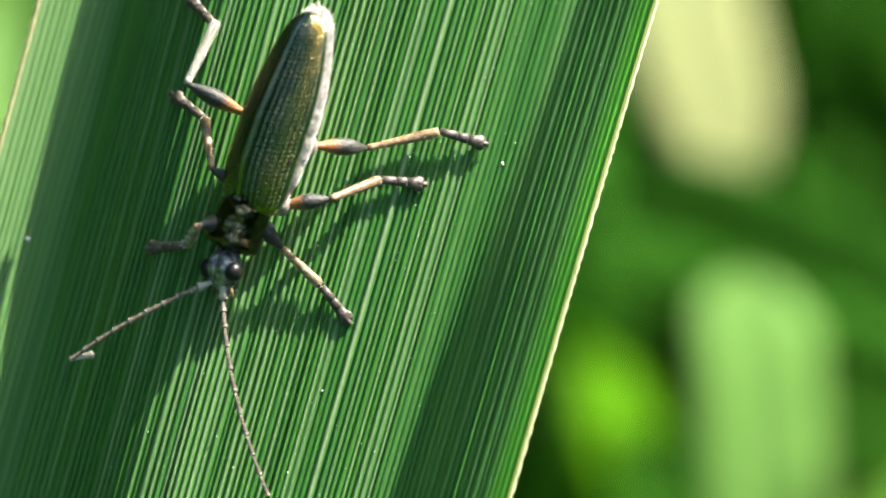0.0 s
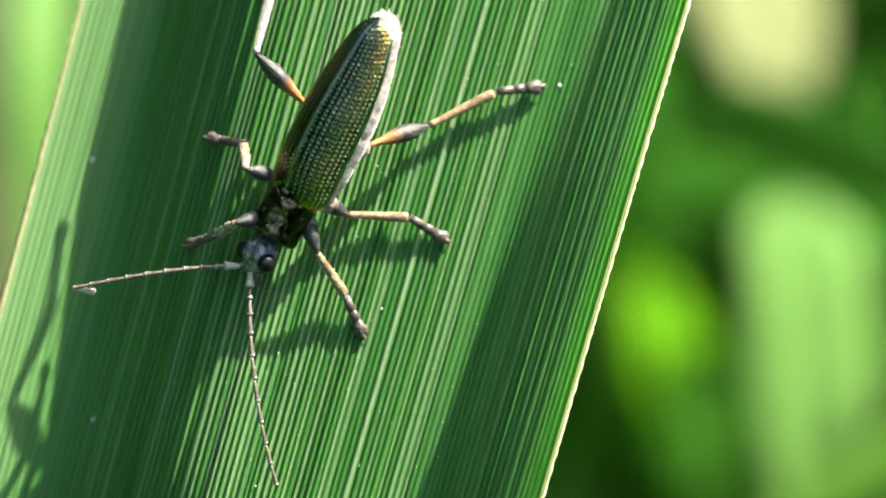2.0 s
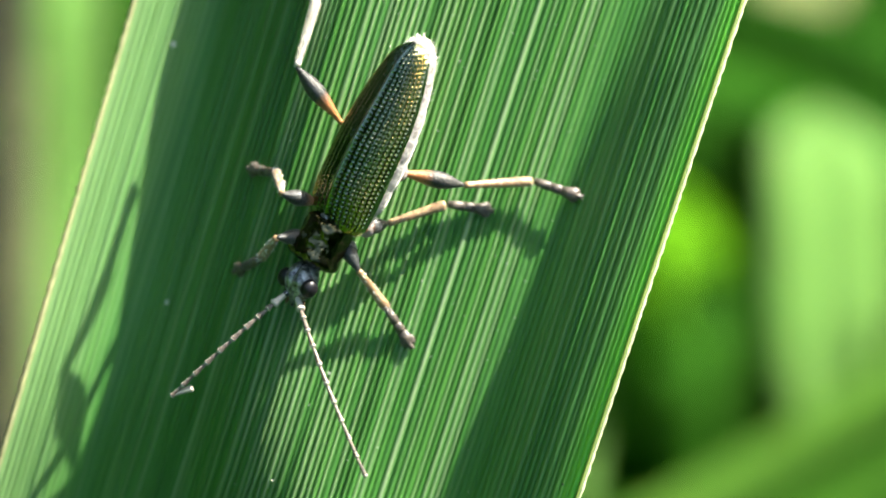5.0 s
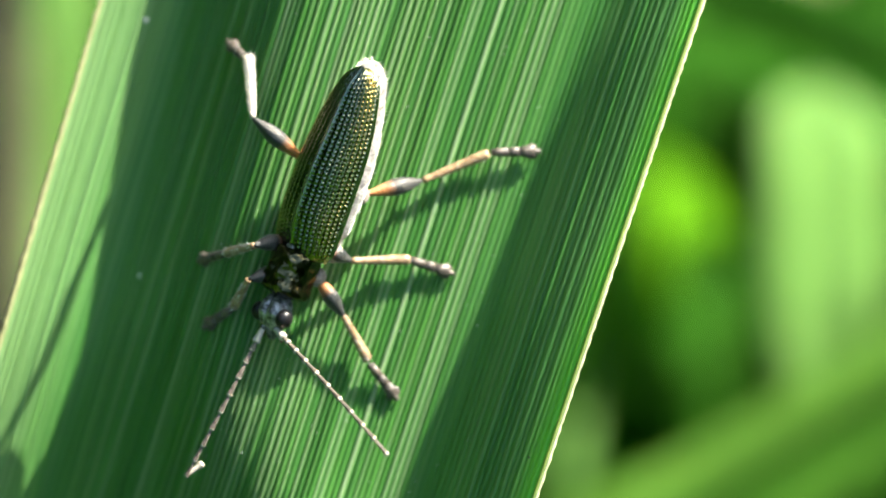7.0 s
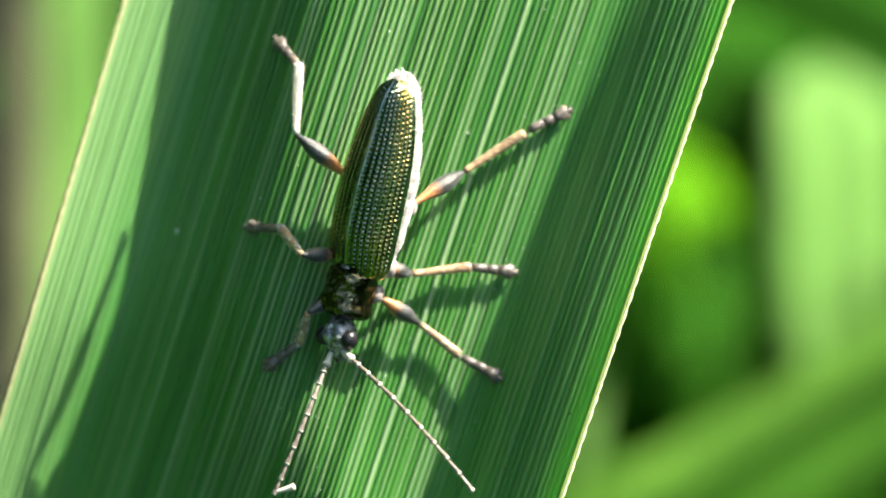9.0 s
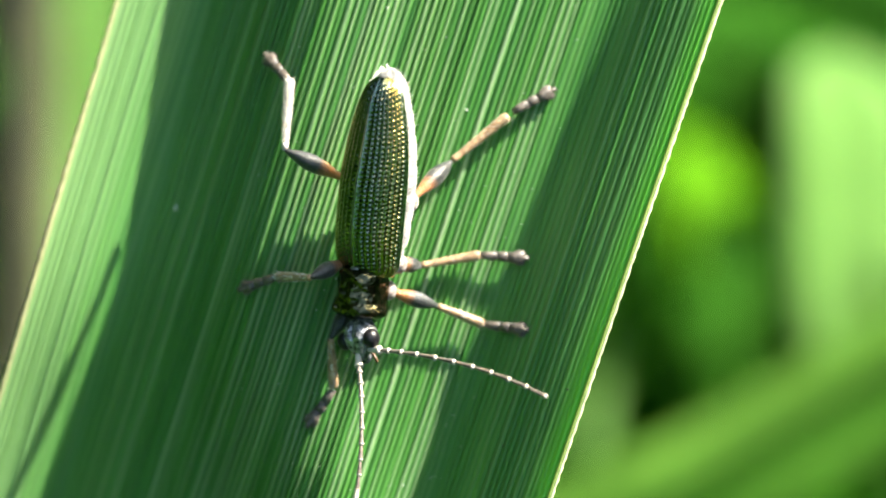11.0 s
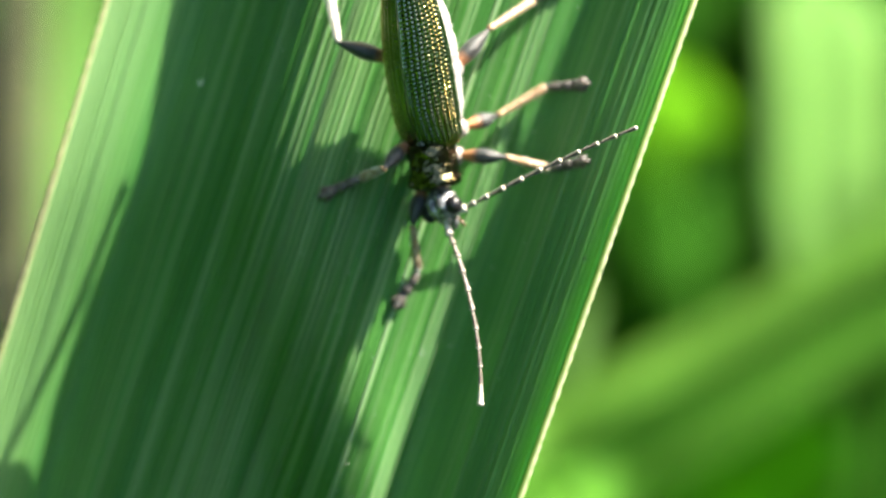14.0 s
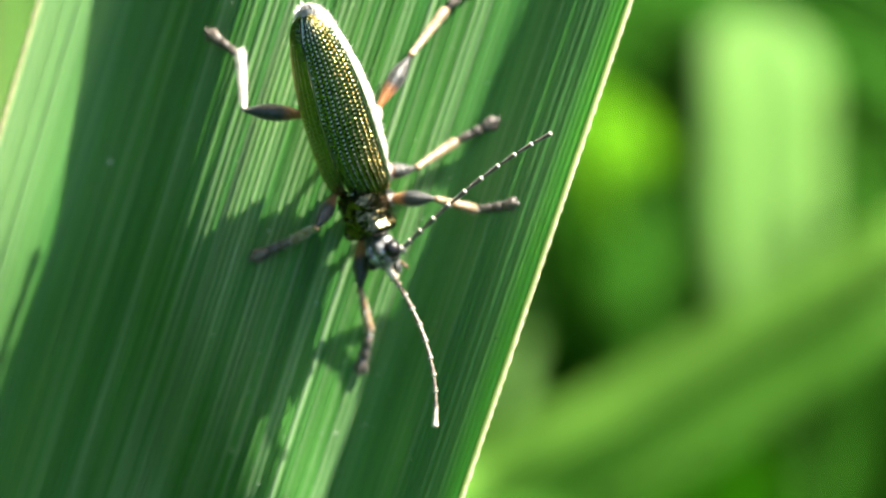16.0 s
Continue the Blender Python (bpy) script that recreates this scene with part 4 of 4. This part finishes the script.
MIDDLE_LEFT_TIP = [(3.76, 8.85, -0.16), (3.78, 8.79, -0.16), (2.24, 4.80, -0.15), (2.44, 4.80, -0.17), (2.52, 4.92, -0.17), (1.77, 2.95, -0.17),
    (1.81, 3.08, -0.17), (1.84, 3.17, -0.17), (1.70, 3.20, -0.15), (1.60, 3.42, -0.13), (1.36, 0.27, -0.23), (1.72, -0.14, -0.29), (1.97, -1.03,
    -0.30), (1.96, -0.91, -0.31), (2.33, -1.20, -0.07), (2.27, -1.28, -0.10), (2.37, -1.17, -0.05), (3.41, -0.52, 0.55), (3.30, -0.22, 0.40), (3.26,
    -0.10, 0.34), (3.63, 0.26, 0.51), (3.67, 1.62, 0.17), (3.63, 1.64, 0.14), (3.68, 1.57, 0.19), (3.57, 1.54, 0.12)]
FRONT_RIGHT_KNEE = [(-2.76, 7.73, 2.10), (-3.08, 7.64, 2.16), (-3.14, 7.21, 1.96), (-3.14, 6.64, 2.13), (-3.53, 5.61, 2.06), (-3.63, 4.97, 2.09),
    (-3.81, 4.65, 2.03), (-4.07, 4.30, 2.14), (-4.36, 2.98, 1.88), (-4.68, 2.52, 1.88), (-4.63, 0.16, 1.83), (-4.33, -1.27, 1.74), (-4.32, -1.67,
    1.99), (-4.25, -1.77, 1.97), (-3.40, -3.54, 0.94), (-3.17, -3.68, 1.43), (-3.05, -3.75, 1.78), (-2.26, -4.22, 0.60), (-1.89, -4.36, 1.19), (-1.69,
    -3.90, 0.84), (-1.67, -4.03, 0.97), (-0.96, -4.01, 0.94), (-0.81, -3.97, 1.00), (-0.62, -3.60, 0.60), (-0.60, -3.49, 0.72)]
FRONT_RIGHT_ANKLE = [(-3.21, 7.31, 0.69), (-3.36, 7.28, 0.69), (-3.89, 6.84, 0.66), (-3.67, 6.62, 0.68), (-4.15, 5.39, 0.66), (-4.05, 4.51, 0.68),
    (-4.28, 4.11, 0.67), (-4.43, 4.08, 0.66), (-5.03, 2.45, 0.59), (-5.23, 1.98, 0.54), (-5.18, -0.68, 0.66), (-4.66, -2.35, 0.69), (-4.64, -2.44,
    0.69), (-4.64, -2.54, 0.69), (-3.33, -5.03, 0.52), (-3.30, -4.93, 0.52), (-3.22, -4.61, 0.51), (-1.83, -5.72, 0.28), (-1.62, -5.57, 0.25), (-1.57,
    -5.33, 0.25), (-1.48, -5.39, 0.23), (-0.23, -5.04, 0.03), (-0.21, -5.01, 0.03), (-0.17, -4.97, 0.02), (-0.29, -4.86, 0.05)]
FRONT_RIGHT_TIP = [(-4.71, 7.34, -0.04), (-4.54, 7.12, 0.13), (-5.00, 6.74, -0.22), (-4.97, 6.63, -0.17), (-5.31, 5.06, -0.24), (-5.23, 4.27, -0.01),
    (-5.37, 3.97, -0.11), (-5.38, 4.01, -0.12), (-6.56, 2.13, -1.15), (-6.47, 1.50, -0.97), (-6.39, -1.46, -0.39), (-5.94, -3.36, 0.24), (-5.90,
    -3.44, 0.26), (-5.89, -3.38, 0.26), (-4.16, -6.21, 0.27), (-4.10, -6.16, 0.26), (-4.23, -5.78, 0.29), (-2.65, -7.04, 0.05), (-2.13, -7.11, -0.05),
    (-2.04, -6.95, -0.06), (-2.31, -6.76, 0.00), (-0.57, -6.80, -0.34), (-0.31, -6.83, -0.37), (-0.33, -6.70, -0.36), (-0.67, -6.26, -0.29)]
FRONT_LEFT_KNEE = [(-0.52, 7.13, 0.71), (-0.60, 6.38, 0.70), (-0.69, 6.24, 0.71), (-1.03, 4.90, 0.73), (-1.29, 4.71, 1.07), (-1.50, 4.38, 0.85),
    (-1.65, 3.04, 0.73), (-1.84, 2.55, 0.73), (-2.17, 2.05, 0.76), (-2.47, 1.65, 1.21), (-1.97, -0.91, 0.64), (-1.83, -1.04, 0.63), (-1.46, -1.95,
    0.48), (-1.07, -2.36, 0.39), (-0.33, -2.59, 0.48), (-0.12, -2.73, 0.57), (0.20, -2.65, 0.85), (0.34, -2.37, 0.90), (0.37, -2.05, 0.69), (1.06,
    -1.82, 1.38), (1.04, -1.96, 1.31), (1.02, -1.60, 1.13), (0.97, -1.29, 0.94), (1.25, -1.09, 1.24), (1.58, -0.84, 1.45)]
FRONT_LEFT_ANKLE = [(0.55, 6.03, 0.38), (0.23, 5.08, 0.39), (0.28, 5.06, 0.38), (-0.46, 3.47, 0.41), (-0.56, 3.50, 0.42), (-0.89, 3.01, 0.44), (-0.96,
    1.58, 0.42), (-1.17, 1.02, 0.42), (-1.49, 0.68, 0.45), (-1.67, 0.56, 0.46), (-1.21, -2.32, 0.33), (-1.19, -2.57, 0.32), (-0.39, -3.19, 0.16),
    (0.08, -3.43, 0.07), (1.03, -3.14, -0.03), (1.22, -3.27, 0.00), (1.47, -3.15, 0.10), (1.46, -3.06, 0.07), (1.49, -2.92, 0.07), (2.19, -2.07,
    0.35), (2.33, -2.27, 0.50), (2.31, -2.14, 0.45), (2.26, -1.94, 0.37), (2.52, -1.52, 0.46), (2.85, -1.17, 0.62)]
FRONT_LEFT_TIP = [(1.37, 4.87, -0.05), (0.98, 3.78, -0.05), (0.99, 3.87, -0.04), (-0.12, 2.13, 0.02), (-0.04, 2.14, 0.02), (-0.41, 1.84, 0.05),
    (-0.29, 0.31, -0.02), (-0.68, -0.20, 0.02), (-0.84, -0.62, 0.02), (-0.97, -0.62, 0.04), (-0.35, -3.45, -0.18), (-0.41, -3.55, -0.17), (0.73,
    -4.09, -0.35), (1.16, -4.17, -0.21), (2.34, -3.27, 0.43), (2.50, -3.50, 0.61), (2.79, -3.26, 0.76), (2.79, -3.16, 0.74), (2.83, -3.11, 0.75),
    (3.40, -1.71, 0.83), (3.55, -2.03, 1.01), (3.57, -1.88, 0.99), (3.50, -1.84, 0.93), (3.60, -1.24, 0.86), (4.11, -0.96, 1.14)]
# root, middle and tip of each feeler
FEELER_RIGHT_ROOT = [(-2.41, 6.14, 1.19), (-2.89, 6.04, 1.22), (-2.92, 5.73, 1.22), (-3.33, 4.97, 1.24), (-3.49, 4.37, 1.25), (-3.48, 3.73, 1.24),
    (-3.87, 2.52, 1.21), (-4.15, 2.41, 1.19), (-4.30, 1.45, 1.22), (-4.55, 0.77, 1.27), (-4.26, -1.55, 1.30), (-3.79, -2.30, 1.32), (-3.43, -3.14,
    1.34), (-3.50, -3.31, 1.30), (-2.28, -4.25, 1.21), (-1.90, -4.59, 1.14), (-1.50, -4.49, 1.10), (-1.20, -4.43, 1.08), (-0.85, -4.19, 1.06), (-0.40,
    -3.95, 1.06), (-0.08, -4.17, 1.06), (0.12, -3.65, 1.05), (0.35, -3.69, 1.01), (0.52, -3.32, 0.97), (1.03, -3.14, 0.95)]
FEELER_RIGHT_MIDDLE = [(-4.52, 5.33, 1.50), (-4.46, 5.29, 1.53), (-4.81, 5.55, 1.53), (-4.99, 4.32, 1.55), (-5.45, 4.35, 1.56), (-4.91, 2.67, 1.54),
    (-5.45, 1.52, 1.52), (-5.76, 1.71, 1.50), (-5.88, 0.69, 1.53), (-6.05, -0.11, 1.58), (-5.28, -3.32, 1.61), (-4.97, -4.05, 2.73), (-3.85, -5.13,
    1.82), (-4.53, -5.20, 2.13), (-2.42, -6.01, 2.50), (-2.37, -6.66, 2.44), (-1.55, -6.92, 2.40), (-1.75, -6.73, 2.37), (-1.02, -6.59, 2.36), (-0.52,
    -6.44, 2.36), (0.15, -6.59, 2.36), (0.10, -5.91, 2.35), (0.64, -6.03, 2.31), (1.12, -5.82, 2.27), (1.35, -5.05, 2.25)]
FEELER_RIGHT_TIP = [(-6.41, 4.23, 1.29), (-6.24, 4.41, 1.32), (-7.55, 5.13, 1.32), (-7.04, 3.42, 1.34), (-8.17, 3.97, 1.35), (-6.48, 0.91, 1.33),
    (-7.23, -0.12, 1.31), (-7.91, 0.45, 1.29), (-7.90, -0.71, 1.32), (-7.95, -1.60, 1.37), (-6.43, -5.48, 1.40), (-6.27, -6.16, 3.26), (-4.38, -7.40,
    1.72), (-5.39, -7.10, 2.26), (-2.57, -8.03, 2.95), (-2.85, -9.22, 2.88), (-1.69, -9.40, 2.85), (-2.42, -9.03, 2.82), (-1.27, -9.08, 2.81), (-0.75,
    -8.93, 2.81), (0.37, -9.14, 2.81), (-0.01, -8.30, 2.79), (0.99, -8.48, 2.75), (1.54, -8.11, 2.72), (1.60, -7.33, 2.70)]
FEELER_LEFT_ROOT = [(-2.07, 5.97, 1.19), (-2.58, 5.79, 1.22), (-2.56, 5.48, 1.22), (-3.06, 4.64, 1.24), (-3.25, 4.13, 1.25), (-3.25, 3.56, 1.24),
    (-3.48, 2.36, 1.21), (-3.87, 2.17, 1.19), (-3.93, 1.24, 1.22), (-4.18, 0.64, 1.27), (-3.61, -1.71, 1.30), (-3.14, -2.50, 1.32), (-2.79, -3.30,
    1.34), (-2.95, -3.47, 1.30), (-1.60, -4.16, 1.21), (-1.26, -4.35, 1.14), (-0.85, -4.17, 1.10), (-0.47, -4.02, 1.08), (-0.11, -3.60, 1.06), (0.21,
    -3.60, 1.06), (0.41, -3.74, 1.06), (0.64, -3.14, 1.05), (0.84, -3.10, 1.01), (1.02, -2.90, 0.97), (1.36, -2.47, 0.95)]
FEELER_LEFT_MIDDLE = [(-1.96, 3.36, 1.56), (-2.74, 3.24, 2.22), (-2.44, 2.61, 1.59), (-3.54, 1.76, 2.00), (-3.15, 1.25, 1.62), (-3.15, 1.25, 3.00),
    (-3.11, 0.56, 3.32), (-3.92, 0.03, 2.88), (-3.50, -1.06, 1.59), (-3.55, -1.59, 2.31), (-2.04, -3.03, 3.41), (-1.15, -4.07, 2.41), (-0.93, -4.56,
    3.23), (-1.49, -4.95, 2.94), (0.43, -4.12, 3.20), (0.95, -4.14, 2.97), (1.17, -2.66, 2.75), (1.64, -2.74, 2.61), (1.86, -2.02, 2.45), (1.74,
    -2.08, 2.97), (2.39, -2.14, 2.52), (1.87, -1.37, 3.01), (2.60, -1.21, 2.28), (2.13, -1.04, 2.64), (2.70, -0.40, 2.47)]
FEELER_LEFT_TIP = [(-1.09, 0.21, 1.38), (-2.35, 0.29, 2.47), (-1.75, -0.43, 1.42), (-3.49, -0.95, 2.09), (-2.62, -1.81, 1.44), (-2.88, -1.24, 3.76),
    (-2.49, -1.29, 4.31), (-3.61, -2.72, 3.59), (-2.39, -4.23, 1.42), (-2.44, -4.56, 2.58), (-0.59, -4.59, 4.40), (0.86, -6.21, 2.72), (0.87, -6.14,
    4.07), (0.26, -7.23, 3.63), (2.73, -4.95, 4.12), (3.40, -4.70, 3.76), (3.53, -2.05, 3.44), (4.22, -2.25, 3.21), (4.40, -1.06, 2.95), (3.95, -1.05,
    3.83), (4.77, -1.06, 3.08), (3.84, -0.05, 3.90), (4.96, 0.23, 2.71), (4.23, 0.79, 3.33), (4.89, 1.07, 3.07)]
LEG_TRACKS = {
    "hind_right": (HIND_RIGHT_KNEE, HIND_RIGHT_ANKLE, HIND_RIGHT_TIP), "hind_left": (HIND_LEFT_KNEE, HIND_LEFT_ANKLE, HIND_LEFT_TIP),
    "middle_right": (MIDDLE_RIGHT_KNEE, MIDDLE_RIGHT_ANKLE, MIDDLE_RIGHT_TIP), "middle_left": (MIDDLE_LEFT_KNEE, MIDDLE_LEFT_ANKLE, MIDDLE_LEFT_TIP),
    "front_right": (FRONT_RIGHT_KNEE, FRONT_RIGHT_ANKLE, FRONT_RIGHT_TIP), "front_left": (FRONT_LEFT_KNEE, FRONT_LEFT_ANKLE, FRONT_LEFT_TIP)}
FEELER_TRACKS = {"right": (FEELER_RIGHT_ROOT, FEELER_RIGHT_MIDDLE, FEELER_RIGHT_TIP), "left": (FEELER_LEFT_ROOT, FEELER_LEFT_MIDDLE, FEELER_LEFT_TIP)}


def between(track, t):
    """A smooth value of a track at t seconds (cubic, no overshoot across the long pauses)."""
    v = np.array(track)
    i = int(np.clip(np.searchsorted(TIMES, t, side="right") - 1, 0, len(TIMES) - 2))
    t0, t1 = TIMES[i], TIMES[i + 1]
    h = t1 - t0

    def slope(k):
        a, b = max(k - 1, 0), min(k + 1, len(TIMES) - 1)
        return (v[b] - v[a]) / (TIMES[b] - TIMES[a])

    f = (t - t0) / h
    return (v[i] * (2 * f ** 3 - 3 * f * f + 1) + slope(i) * h * (f ** 3 - 2 * f * f + f)
            + v[i + 1] * (3 * f * f - 2 * f ** 3) + slope(i + 1) * h * (f ** 3 - f * f))


def aim(start, end, up=Vector((0, 0, 1))):
    """A pose at start (mm) whose +Y points to end, its +Z as near up as can be."""
    y = (end - start).normalized()
    x = y.cross(up)
    x = x.normalized() if x.length > 1e-4 else Vector((1, 0, 0))
    z = x.cross(y)
    m = Matrix((x, y, z)).transposed().to_4x4()
    m.translation = start * MM
    return m


BODY_ROLL = 35.0
BODY_HEIGHT = 1.25


def body_pose(t):
    x, y, yaw = between(NECK, t)
    tail_up = between(BEND, t)[0]
    return pose(x * MM, y * MM, BODY_HEIGHT * MM, 0, 0, yaw) @ pose(0, 0, 0, -0.8 * tail_up, 0, 0) @ pose(0, 0, 0, 0, BODY_ROLL, 0)


def motions():
    keys = [i * 0.25 for i in range(65)]
    bodies = [body_pose(t) for t in keys]
    walk(BEETLE, list(zip(keys, bodies)))
    raised, turn = [between(BEND, t)[0] for t in keys], [between(BEND, t)[1] for t in keys]
    shields = [pose(0, 0.02 * MM, 0.14 * MM, 5 + 0.25 * e, 0, a * 0.5 + 2) for e, a in zip(raised, turn)]
    walk(SHIELD_PART, list(zip(keys, shields)))
    heads = [s @ pose(-0.03 * MM, 1.38 * MM, -0.02 * MM, 2 + 0.3 * e, 0, a * 0.6 + 6) for s, e, a in zip(shields, raised, turn)]
    walk(HEAD_PART, list(zip(keys, heads)))
    for name, (hip, fe, ti, ta, root, side) in LEGS.items():
        rows = ([], [], [], [])
        length = SIZES[name.split("_")[0]][0]
        for t, body in zip(keys, bodies):
            knee, ankle, tip = (Vector(between(tr, t)) for tr in LEG_TRACKS[name])
            ground = leaf_height(tip.x, tip.y)  # the foot rests on the ribs
            tip.z = min(max(tip.z, ground + 0.1), ground + 0.45)
            socket = body @ Vector((root.x * side * MM, root.y * MM, root.z * MM)) / MM
            hip_m = pose(root.x * side * MM, root.y * MM, root.z * MM)
            inv = (body @ hip_m).inverted()
            back = knee + (socket - knee).normalized() * length
            rows[0].append((t, hip_m))
            rows[1].append((t, inv @ aim(back, knee)))
            rows[2].append((t, inv @ aim(knee, ankle)))
            rows[3].append((t, inv @ aim(ankle, tip)))
        for ob, r in zip((hip, fe, ti, ta), rows):
            walk(ob, r)
    for word, (root, segs) in FEELERS.items():
        rows, roots = [[] for s in segs], []
        for t, body, hd in zip(keys, bodies, heads):
            a, m, c = (Vector(between(tr, t)) for tr in FEELER_TRACKS[word])
            # the first joint sits on the brow
            brow = body @ hd @ Vector(((0.13 if word == "right" else -0.13) * MM, 0.8 * MM, 0.22 * MM)) / MM
            a = brow if (a - brow).length < 0.25 else brow + (a - brow).normalized() * 0.25
            ctrl = 2 * m - (a + c) / 2
            line = [a * (1 - f) ** 2 + ctrl * 2 * f * (1 - f) + c * f * f for f in np.linspace(0, 1, 60)]
            far = [0.0]
            for p, q in zip(line, line[1:]):
                far.append(far[-1] + (q - p).length)
            root_m = body.inverted() @ Matrix.Translation(a * MM)
            root_m = Matrix.Translation(root_m.translation)
            roots.append((t, root_m))
            inv = (body @ root_m).inverted()
            # the right one carries its last joint folded back, and straightens it later on
            bent = float(np.interp(t, [8.6, 10.9], [1, 0])) if word == "right" else 0.0
            scale, at = far[-1] / (sum(JOINTS) - bent * JOINTS[10]), 0.0

            def spot(d):
                k = min(int(np.searchsorted(far, d, side="right")) - 1, 58)
                return line[k].lerp(line[k + 1], (d - far[k]) / (far[k + 1] - far[k]))

            for i, ln in enumerate(JOINTS):
                p, q = spot(min(at * scale, far[-1] - 2e-4)), spot(min((at + ln) * scale, far[-1] - 1e-4))
                if bent and i == 10:
                    q = p + Matrix.Rotation(radians(156 * bent), 3, "Z") @ (line[-1] - line[-6])
                rows[i].append((t, inv @ aim(p, q)))
                at += ln
        walk(root, roots)
        for seg, r in zip(segs, rows):
            walk(seg, r)


motions()
